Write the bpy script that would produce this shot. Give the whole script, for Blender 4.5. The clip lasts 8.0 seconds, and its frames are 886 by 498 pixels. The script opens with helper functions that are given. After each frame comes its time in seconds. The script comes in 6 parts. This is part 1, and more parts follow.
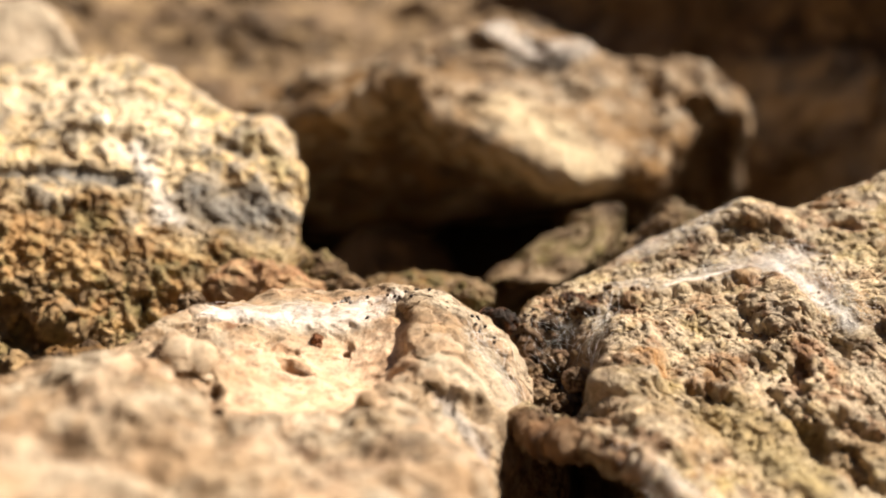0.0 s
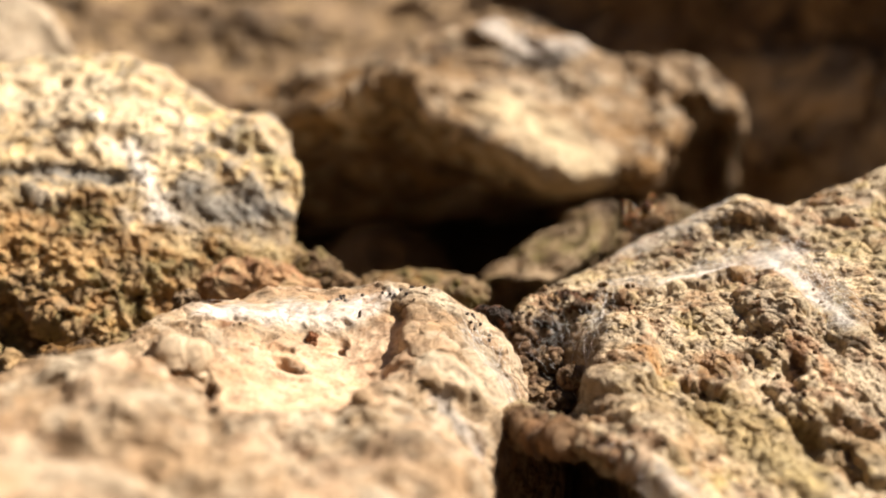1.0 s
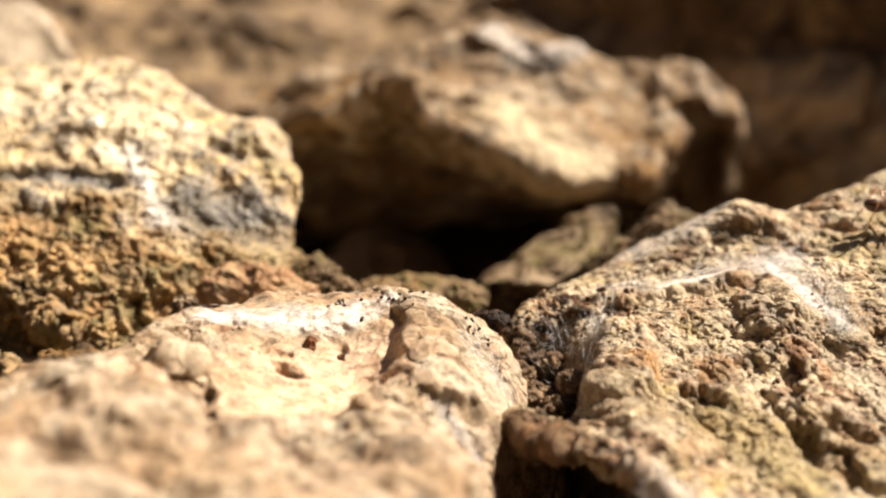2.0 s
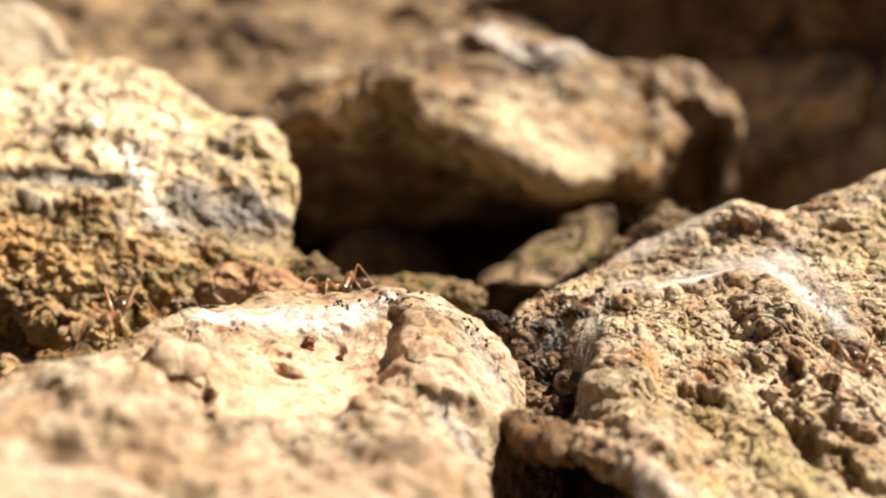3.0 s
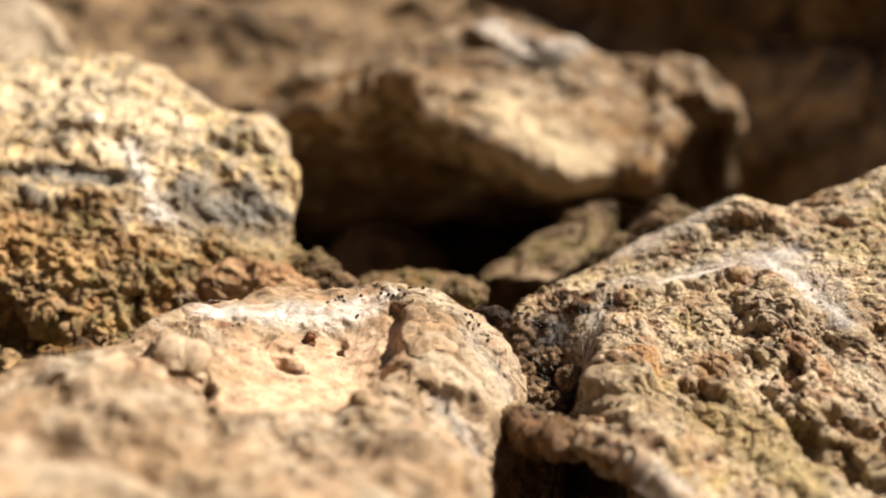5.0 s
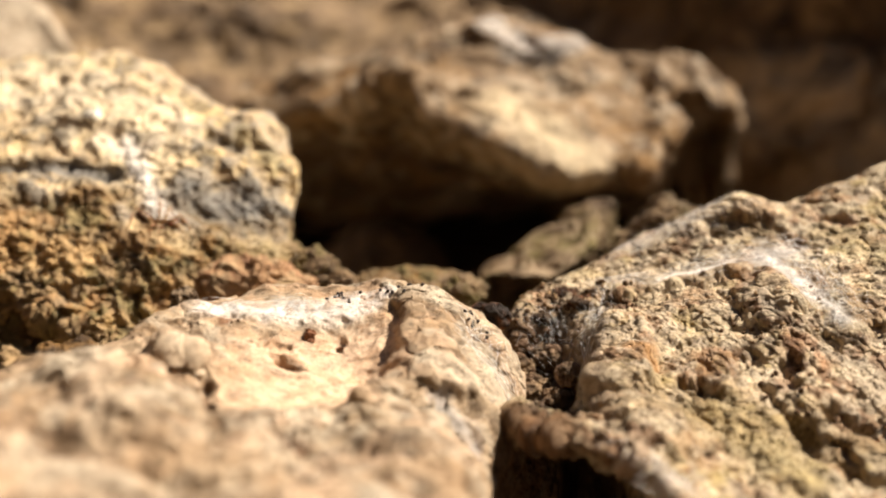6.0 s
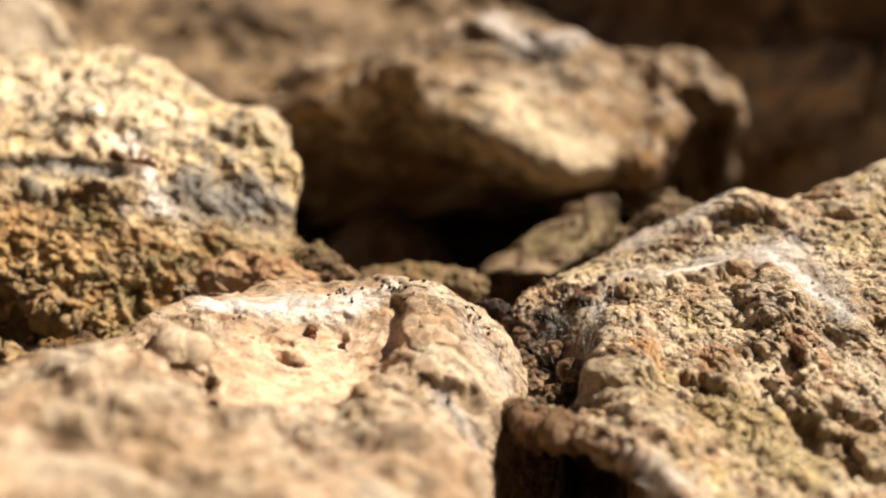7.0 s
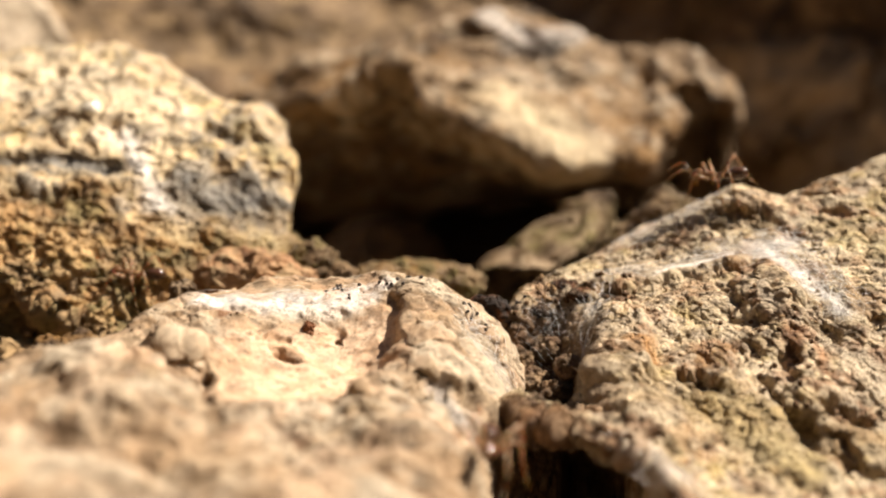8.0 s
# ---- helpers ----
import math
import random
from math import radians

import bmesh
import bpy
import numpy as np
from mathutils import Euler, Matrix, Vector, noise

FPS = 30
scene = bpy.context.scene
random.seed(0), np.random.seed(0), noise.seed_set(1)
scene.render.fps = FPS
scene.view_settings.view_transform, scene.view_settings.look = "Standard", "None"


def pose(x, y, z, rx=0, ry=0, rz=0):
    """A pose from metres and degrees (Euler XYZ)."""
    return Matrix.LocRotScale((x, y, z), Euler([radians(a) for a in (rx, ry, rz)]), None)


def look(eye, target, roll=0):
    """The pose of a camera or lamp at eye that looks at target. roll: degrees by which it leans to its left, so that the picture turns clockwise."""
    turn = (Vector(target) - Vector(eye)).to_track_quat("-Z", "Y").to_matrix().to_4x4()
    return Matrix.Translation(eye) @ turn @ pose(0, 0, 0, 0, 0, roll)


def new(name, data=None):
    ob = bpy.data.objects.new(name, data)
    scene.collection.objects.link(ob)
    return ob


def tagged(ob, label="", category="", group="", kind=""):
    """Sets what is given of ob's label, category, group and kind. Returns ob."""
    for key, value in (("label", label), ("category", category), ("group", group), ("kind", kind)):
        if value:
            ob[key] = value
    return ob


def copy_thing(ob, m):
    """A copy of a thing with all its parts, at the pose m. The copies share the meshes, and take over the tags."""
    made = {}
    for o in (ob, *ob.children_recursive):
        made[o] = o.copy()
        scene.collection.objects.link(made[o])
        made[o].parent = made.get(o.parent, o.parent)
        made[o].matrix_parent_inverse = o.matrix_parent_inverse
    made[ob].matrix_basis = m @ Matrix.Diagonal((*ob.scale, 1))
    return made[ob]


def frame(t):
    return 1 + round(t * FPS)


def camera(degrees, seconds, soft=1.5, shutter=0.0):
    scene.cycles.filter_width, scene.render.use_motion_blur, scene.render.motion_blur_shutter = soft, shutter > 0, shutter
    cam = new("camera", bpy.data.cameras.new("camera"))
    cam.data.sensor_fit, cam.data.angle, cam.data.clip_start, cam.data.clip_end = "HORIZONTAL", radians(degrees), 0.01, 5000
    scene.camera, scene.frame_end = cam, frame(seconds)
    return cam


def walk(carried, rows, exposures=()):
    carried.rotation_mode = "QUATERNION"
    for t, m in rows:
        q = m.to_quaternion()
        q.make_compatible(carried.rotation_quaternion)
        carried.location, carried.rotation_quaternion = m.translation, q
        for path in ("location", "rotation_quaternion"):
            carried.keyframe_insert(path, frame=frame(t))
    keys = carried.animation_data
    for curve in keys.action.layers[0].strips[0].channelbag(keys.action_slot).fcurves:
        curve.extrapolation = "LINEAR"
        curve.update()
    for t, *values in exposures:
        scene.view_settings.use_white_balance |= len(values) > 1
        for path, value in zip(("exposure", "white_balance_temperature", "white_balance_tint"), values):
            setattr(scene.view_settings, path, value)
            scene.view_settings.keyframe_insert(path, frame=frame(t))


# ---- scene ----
# ---------------------------------------------------------------- camera
cam = camera(42.0, 8.0, soft=2.1)
# a close-up lens: sharp on the crest of the near stones, soft before and behind
cam.data.dof.use_dof = True
cam.data.dof.focus_distance = 0.081
cam.data.dof.aperture_fstop = 22.0


def held(yaw, pitch, ahead=0.0):
    return pose(0, ahead, 0.045, 75 + pitch, 0, yaw)


# the film's own exposure drifts a little
EXPOSURES = [(0.0, 1.20), (0.5, 1.12), (1.0, 1.25), (1.5, 1.28), (2.2, 1.36), (3.0, 1.43), (3.5, 1.26), (4.0, 1.10), (4.5, 1.06), (6.0, 1.13), (6.5, 0.92), (7.0, 1.15), (7.5, 1.05), (8.0, 1.16)]

walk(cam, [
    (0.0, held(0.28, 0.08)),
    (0.5, held(0.29, 0.08, 0.0004)),
    (1.0, held(0.02, -0.03)),
    (1.5, held(0.01, 0.14)),
    (3.0, held(-0.13, 0.22)),
    (3.5, held(-0.13, -0.03)),
    (4.0, held(0.08, -0.22)),
    (4.5, held(0.0, 0.0)),
    (6.0, held(-0.10, -0.17)),
    (6.5, held(-0.14, -0.44)),
    (7.0, held(-0.01, -0.36)),
    (7.5, held(-0.13, -0.64)),
    (8.0, held(-0.15, -0.55)),
], exposures=EXPOSURES)

# ---------------------------------------------------------------- light
SUN = Vector((0.60, 0.19, 0.78)).normalized()
world = bpy.data.worlds.new("sky")
scene.world = world
world.use_nodes = True
sky = world.node_tree.nodes.new("ShaderNodeTexSky")
sky.sky_type = "NISHITA"
sky.sun_disc = False
sky.sun_elevation = math.asin(SUN.z)
sky.sun_rotation = math.atan2(SUN.x, SUN.y)
background = world.node_tree.nodes["Background"]
background.inputs["Strength"].default_value = 0.025
world.node_tree.links.new(sky.outputs["Color"], background.inputs["Color"])

sun = new("sun", bpy.data.lights.new("sun", "SUN"))
sun.data.energy = 5.0
sun.data.angle = radians(0.6)
sun.data.color = (1.000, 0.874, 0.738)
sun.matrix_world = look(SUN * 2.0, (0, 0, 0))


# ---------------------------------------------------------------- materials
def material(name):
    m = bpy.data.materials.new(name)
    m.use_nodes = True
    return m, m.node_tree.nodes, m.node_tree.links, m.node_tree.nodes["Principled BSDF"]


def stone_material(name, grain=7000.0, relief=0.00006, rough=0.85, gloss=0.25):
    """Weathered mineral surface: stains and painted light of the stone under a fine grain, with tiny glints."""
    m, nodes, links, shader = material(name)
    stain_or_light = nodes.new("ShaderNodeAttribute")
    stain_or_light.attribute_name = "stain_or_light"
    place = nodes.new("ShaderNodeTexCoord")

    def speck(scale, detail=4.0):
        n = nodes.new("ShaderNodeTexNoise")
        n.inputs["Scale"].default_value = scale
        n.inputs["Detail"].default_value = detail
        n.inputs["Roughness"].default_value = 0.65
        links.new(place.outputs["Object"], n.inputs["Vector"])
        return n

    fine, coarse = speck(grain), speck(grain / 9.0, 5.0)
    sum_ = nodes.new("ShaderNodeMath")
    sum_.operation = "ADD"
    links.new(fine.outputs["Fac"], sum_.inputs[0])
    links.new(coarse.outputs["Fac"], sum_.inputs[1])
    spread = nodes.new("ShaderNodeMapRange")
    spread.inputs["From Min"].default_value, spread.inputs["From Max"].default_value = 0.65, 1.35
    spread.inputs["To Min"].default_value, spread.inputs["To Max"].default_value = 0.55, 1.4
    links.new(sum_.outputs[0], spread.inputs["Value"])
    tint = nodes.new("ShaderNodeMix")
    tint.data_type, tint.blend_type = "RGBA", "MULTIPLY"
    tint.inputs["Factor"].default_value = 1.0
    links.new(stain_or_light.outputs["Color"], tint.inputs["A"])
    links.new(spread.outputs["Result"], tint.inputs["B"])
    # scattered dark mineral specks
    dots = speck(grain / 3.0, 3.0)
    cut = nodes.new("ShaderNodeMapRange")
    cut.inputs["From Min"].default_value, cut.inputs["From Max"].default_value = 0.56, 0.66
    cut.inputs["To Min"].default_value, cut.inputs["To Max"].default_value = 0.0, 0.5
    links.new(dots.outputs["Fac"], cut.inputs["Value"])
    fleck = nodes.new("ShaderNodeMix")
    fleck.data_type = "RGBA"
    fleck.inputs["B"].default_value = (0.06, 0.035, 0.02, 1)
    links.new(cut.outputs["Result"], fleck.inputs["Factor"])
    links.new(tint.outputs["Result"], fleck.inputs["A"])
    links.new(fleck.outputs["Result"], shader.inputs["Base Color"])
    bump = nodes.new("ShaderNodeBump")
    bump.inputs["Distance"].default_value = relief
    links.new(sum_.outputs[0], bump.inputs["Height"])
    links.new(bump.outputs["Normal"], shader.inputs["Normal"])
    wear = nodes.new("ShaderNodeMapRange")
    wear.inputs["From Min"].default_value, wear.inputs["From Max"].default_value = 0.35, 0.7
    wear.inputs["To Min"].default_value, wear.inputs["To Max"].default_value = rough - 0.25, rough + 0.1
    links.new(coarse.outputs["Fac"], wear.inputs["Value"])
    links.new(wear.outputs["Result"], shader.inputs["Roughness"])
    shader.inputs["Specular IOR Level"].default_value = gloss
    return m


def plain_material(name, colour, rough=0.7, gloss=0.3, scale=4000.0, spread=0.35, relief=0.00003):
    m, nodes, links, shader = material(name)
    place = nodes.new("ShaderNodeTexCoord")
    n = nodes.new("ShaderNodeTexNoise")
    n.inputs["Scale"].default_value, n.inputs["Detail"].default_value = scale, 5.0
    links.new(place.outputs["Object"], n.inputs["Vector"])
    ramp = nodes.new("ShaderNodeValToRGB")
    ramp.color_ramp.elements[0].position, ramp.color_ramp.elements[1].position = 0.3, 0.7
    ramp.color_ramp.elements[0].color = (*[c * (1 - spread) for c in colour], 1)
    ramp.color_ramp.elements[1].color = (*[min(1, c * (1 + spread)) for c in colour], 1)
    links.new(n.outputs["Fac"], ramp.inputs["Fac"])
    links.new(ramp.outputs["Color"], shader.inputs["Base Color"])
    bump = nodes.new("ShaderNodeBump")
    bump.inputs["Distance"].default_value = relief
    links.new(n.outputs["Fac"], bump.inputs["Height"])
    links.new(bump.outputs["Normal"], shader.inputs["Normal"])
    shader.inputs["Roughness"].default_value = rough
    shader.inputs["Specular IOR Level"].default_value = gloss
    return m


LIMESTONE = stone_material("weathered_limestone", 7000.0, 0.00013)
CRUST = stone_material("crumbly_crust", 5600.0, 0.0002, 0.8)
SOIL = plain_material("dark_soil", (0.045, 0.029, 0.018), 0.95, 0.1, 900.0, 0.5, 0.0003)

TAN, PALE, CREAM = (0.25, 0.168, 0.092), (0.35, 0.258, 0.162), (0.42, 0.35, 0.255)
OCHRE, RUST, BROWN = (0.22, 0.12, 0.038), (0.22, 0.085, 0.032), (0.095, 0.056, 0.026)
GREY, OLIVE, DARK, WHITE = (0.19, 0.188, 0.18), (0.155, 0.12, 0.04), (0.03, 0.02, 0.014), (0.66, 0.63, 0.59)

# ---------------------------------------------------------------- stone tools
# All stone shapes are worked out in millimetres and linked in metres.
MM = 0.001
RNG = np.random.default_rng(11)
SHUFFLE = np.tile(RNG.permutation(256), 3).astype(np.int32)
SLOPES = RNG.normal(size=(3, 256)).astype(np.float32)
SLOPES /= np.linalg.norm(SLOPES, axis=0)
JITTER = (0.5 + 0.7 * (RNG.random((3, 256)) - 0.5)).astype(np.float32)


def split_cells(p):
    """Cell numbers and the place within the cell, axis by axis."""
    q = np.ascontiguousarray(p.T, dtype=np.float32)
    base = np.floor(q)
    return (base.astype(np.int32) & 255), q - base


def gradient_noise(p):
    (x, y, z), f = split_cells(p)
    w = f * f * f * (f * (f * 6 - 15) + 10)
    hx = (SHUFFLE[x], SHUFFLE[x + 1])
    total = np.zeros(len(p), np.float32)
    for i in (0, 1):
        for j in (0, 1):
            hy = SHUFFLE[hx[i] + y + j]
            wij = (w[0] if i else 1 - w[0]) * (w[1] if j else 1 - w[1])
            for k in (0, 1):
                g = SHUFFLE[hy + z + k]
                dot = SLOPES[0][g] * (f[0] - i) + SLOPES[1][g] * (f[1] - j) + SLOPES[2][g] * (f[2] - k)
                total += wij * (w[2] if k else 1 - w[2]) * dot
    return total * 1.6


def fbm(p, size, octaves=4, gain=0.5, shift=0.0):
    total, amp, q = 0.0, 1.0, p / size + shift
    for _ in range(octaves):
        total = total + amp * gradient_noise(q)
        amp, q = amp * gain, q * 2.03 + 7.3
    return total


def ridged(p, size, octaves=4, gain=0.5, shift=0.0):
    total, amp, q = 0.0, 1.0, p / size + shift
    for _ in range(octaves):
        total = total + amp * (1 - 2 * np.abs(gradient_noise(q)))
        amp, q = amp * gain, q * 2.03 + 3.1
    return total * 0.6


def cells(p, size, shift=0.0):
    """Nearest and second distance to scattered points, and a random number for each point."""
    q = np.ascontiguousarray((p / size + shift).T, dtype=np.float32)
    base = np.floor(q - 0.5)
    f = q - base
    x, y, z = base.astype(np.int32) & 255
    n = q.shape[1]
    near, second, tag = np.full(n, 9.0, np.float32), np.full(n, 9.0, np.float32), np.zeros(n, np.int32)
    for i in (0, 1):
        hx = SHUFFLE[x + i]
        for j in (0, 1):
            hy = SHUFFLE[hx + y + j]
            for k in (0, 1):
                h = SHUFFLE[hy + z + k]
                d = (JITTER[0][h] + i - f[0]) ** 2 + (JITTER[1][h] + j - f[1]) ** 2 + (JITTER[2][h] + k - f[2]) ** 2
                closer = d < near
                second = np.where(closer, near, np.minimum(second, d))
                tag = np.where(closer, h, tag)
                near = np.minimum(near, d)
    return np.sqrt(near), np.sqrt(second), tag / 255.0


def spline(points, t):
    """Points along the first axis, drawn as a smooth curve at the parameters t (0 to count - 1)."""
    n = len(points)
    i = np.clip(np.floor(t).astype(int), 0, n - 2)
    f = (t - i).reshape((-1,) + (1,) * (points.ndim - 1))
    a, b, c, d = (points[np.clip(i + s, 0, n - 1)] for s in (-1, 0, 1, 2))
    return b + 0.5 * f * (c - a + f * (2 * a - 5 * b + 4 * c - d + f * (3 * (b - c) + d - a)))


def sections(*rows):
    """Cross-sections of a stone from its far foot over the top to its near foot, each from left to right."""
    return rows


def loft(rows, across, shares):
    """A smooth skin over a few cross-sections; shares: how many rows of faces between one section and the next."""
    p = np.array([np.reshape(r, (-1, 3)) for r in rows], float)
    t = np.concatenate([i + np.arange(s) / s for i, s in enumerate(shares)] + [[len(rows) - 1.0]])
    p = spline(p, t)
    u = np.linspace(0, p.shape[1] - 1, across)
    return np.swapaxes(spline(np.swapaxes(p, 0, 1), u), 0, 1)


def skin_normals(g):
    du, dv = np.gradient(g, axis=1), np.gradient(g, axis=0)
    n = np.cross(dv, du)
    return n / (np.linalg.norm(n, axis=2, keepdims=True) + 1e-9)


def segment_distance(p, a, b):
    a, b = np.array(a, float), np.array(b, float)
    ab = b - a
    t = np.clip(((p - a) @ ab) / (ab @ ab + 1e-9), 0, 1)
    return np.linalg.norm(p - a - t[:, None] * ab, axis=1)


def soft(x):
    x = np.clip(x, 0, 1)
    return x * x * (3 - 2 * x)


class Stone:
    """A weathered stone: a skin over sections, worked with relief, bumps, dents, stains and painted light."""

    def __init__(self, rows, across=0, shares=()):
        g = loft(rows, across, shares) if across else rows
        self.shape = g.shape
        self.p = g.reshape(-1, 3)
        self.rest = self.p.copy()
        self.wobble = self.rest + 0.45 * np.stack([fbm(self.rest, 1.6, 3, 0.5, s) for s in (1.7, 5.2, 9.9)], axis=1)
        self.lift = np.zeros(len(self.p))
        self.rgb = np.zeros((len(self.p), 3))

    def normals(self):
        return skin_normals(self.p.reshape(self.shape)).reshape(-1, 3)

    def settle(self):
        """Moves the skin by the lift gathered so far."""
        self.p = self.p + self.normals() * self.lift[:, None]
        self.lift[:] = 0

    def near(self, a, b, radius, edge=0.6):
        d = segment_distance(self.wobble, a, b) / radius
        return soft((1 - d) / max(edge, 1e-3))

    def bump(self, a, b, radius, height, edge=0.7):
        height = math.copysign(min(abs(height), 0.8 * radius), height)
        self.lift += height * self.near(a, b, radius, edge)

    def crags(self, size, amount, octaves=3, shift=0.0):
        """Shifts the skin in all directions, for overhangs and broken edges."""
        move = np.stack([fbm(self.rest, size, octaves, 0.5, shift + s) for s in (0.3, 4.1, 8.8)], axis=1)
        self.p = self.p + amount * move

    def rough(self, size, height, octaves=4, gain=0.5, shift=0.0, mask=1.0):
        self.lift += mask * height * fbm(self.rest, size, octaves, gain, shift)

    def ridges(self, size, height, octaves=4, gain=0.5, shift=0.0, mask=1.0):
        self.lift += mask * height * ridged(self.rest, size, octaves, gain, shift)

    def strata(self, way, along, across, height, shift=0.0, mask=1.0):
        """Splintered layers that run one way over the stone."""
        d = np.array(way) / np.linalg.norm(way)
        q = self.rest - np.outer(self.rest @ d, d) * (1 - across / along)
        self.lift += mask * height * ridged(q, across, 4, 0.6, shift)

    def grains(self, size, height, shift=0.0, mask=1.0):
        """Crumbs and warts standing up from the skin."""
        q = self.p + 0.45 * size * np.stack([fbm(self.p, size * 1.3, 2, 0.6, s) for s in (2.2, 7.7, 4.4)], axis=1)
        near, second, tag = cells(q, size, shift)
        self.lift += mask * height * (np.sqrt(np.clip(1 - near * near * 1.4, 0, 1)) * (0.35 + 0.65 * tag) - 0.35)

    def pits(self, size, depth, share=0.4, shift=0.0, mask=1.0):
        near, second, tag = cells(self.p, size, shift)
        self.lift -= mask * depth * np.where(tag < share, soft(1 - near * 2.1) * (0.4 + tag / share * 0.6), 0)

    def flakes(self, size, height, shift=0.0, mask=1.0):
        """Broken facets with sharp steps between them."""
        q = self.rest + 0.25 * size * np.stack([fbm(self.rest, size, 3, 0.5, s) for s in (2.0, 6.0, 12.0)], axis=1)
        near, second, tag = cells(q, size, shift)
        self.lift += mask * height * ((tag - 0.5) * soft((second - near) * 5))

    def base(self, *colours, size=6.0, shift=0.0):
        """Blends colours in blotches."""
        w = [np.exp(5.0 * fbm(self.rest, size, 5, 0.62, shift + 9.7 * i)) for i in range(len(colours))]
        s = sum(w)
        self.rgb = sum((wi / s)[:, None] * np.array(c) for wi, c in zip(w, colours))

    # a patch of real stain, or of light or shade put into the colour
    def stain_or_light(self, a, b, radius, colour, amount=0.8, edge=0.9):
        m = (amount * self.near(a, b, radius, edge))[:, None]
        self.rgb = self.rgb * (1 - m) + m * np.array(colour)

    def speckle(self, size, colour, amount, share=0.3, shift=0.0, mask=1.0):
        near, second, tag = cells(self.rest, size, shift)
        m = (mask * amount * np.where(tag < share, soft(1.6 - near * 3), 0))[:, None]
        self.rgb = self.rgb * (1 - m) + m * np.array(colour)

    def veins(self, size, colour, amount, low=0.55, shift=0.0, mask=1.0):
        m = (mask * amount * soft((fbm(self.rest, size, 5, 0.6, shift) * 0.7 + 0.5 - low) * 6))[:, None]
        self.rgb = self.rgb * (1 - m) + m * np.array(colour)

    def pick(self, a, b, radius, count, dice):
        """Places on the finished skin round a line from a to b, and the way up there."""
        n = self.normals()
        d = segment_distance(self.rest, a, b)
        close = np.flatnonzero((d < max(radius, d.min() + 0.5)) & (n[:, 2] > -0.2))
        chosen = close[(np.array([dice.random() for _ in range(count)]) * len(close)).astype(int)]
        return self.p[chosen], n[chosen]

    def spot(self, a):
        """The place on the finished skin that grew out of point a."""
        return self.p[int(np.argmin(((self.rest - np.array(a)) ** 2).sum(axis=1)))]

    def link(self, name, material, parent=None, floor=-3.0):
        """Closes the skin with sides down into the soil and links it as a mesh."""
        r, c = self.shape[:2]
        g, rgb = self.p.reshape(r, c, 3), np.clip(self.rgb, 0.004, 1)
        rgb = (rgb * (rgb @ (0.3, 0.6, 0.1) / 0.28)[:, None] ** 0.25).reshape(r, c, 3)
        if floor is not None:
            g, rgb = np.pad(g, ((1, 1), (1, 1), (0, 0)), mode="edge"), np.pad(rgb, ((1, 1), (1, 1), (0, 0)), mode="edge")
            for edge in (g[0], g[-1], g[:, 0], g[:, -1]):
                edge[:, 2] = floor
            r, c = r + 2, c + 2
        i = np.arange(r * c).reshape(r, c)
        quads = np.stack([i[:-1, :-1], i[1:, :-1], i[1:, 1:], i[:-1, 1:]], axis=2).reshape(-1, 4)
        return grid_mesh(name, g.reshape(-1, 3) * MM, quads, rgb.reshape(-1, 3), material, parent)


def grid_mesh(name, verts, quads, rgb, material, parent=None):
    me = bpy.data.meshes.new(name)
    me.vertices.add(len(verts))
    me.vertices.foreach_set("co", np.asarray(verts, np.float32).ravel())
    me.loops.add(quads.size)
    me.loops.foreach_set("vertex_index", quads.ravel().astype(np.int32))
    me.polygons.add(len(quads))
    me.polygons.foreach_set("loop_start", np.arange(0, quads.size, 4, dtype=np.int32))
    me.polygons.foreach_set("use_smooth", np.ones(len(quads), bool))
    me.update(calc_edges=True)
    if rgb is not None:
        layer = me.color_attributes.new("stain_or_light", "FLOAT_COLOR", "POINT")
        layer.data.foreach_set("color", np.hstack([np.clip(rgb, 0, 1), np.ones((len(rgb), 1))]).astype(np.float32).ravel())
    me.materials.append(material)
    ob = new(name, me)
    if parent:
        ob.parent = parent
    return ob


def clod(centre, radii, across=72, turn=0.0):
    """A round lump as a Stone, to be worked further."""
    lat, lon = np.meshgrid(np.linspace(0.02, math.pi - 0.02, across * 2 // 3), np.linspace(0, 2 * math.pi, across), indexing="ij")
    x, y, z = radii[0] * np.sin(lat) * np.cos(lon), radii[1] * np.sin(lat) * np.sin(lon), radii[2] * np.cos(lat)
    c, s = math.cos(turn), math.sin(turn)
    return Stone(np.stack([centre[0] + c * x - s * y, centre[1] + s * x + c * y, centre[2] + z], axis=2))


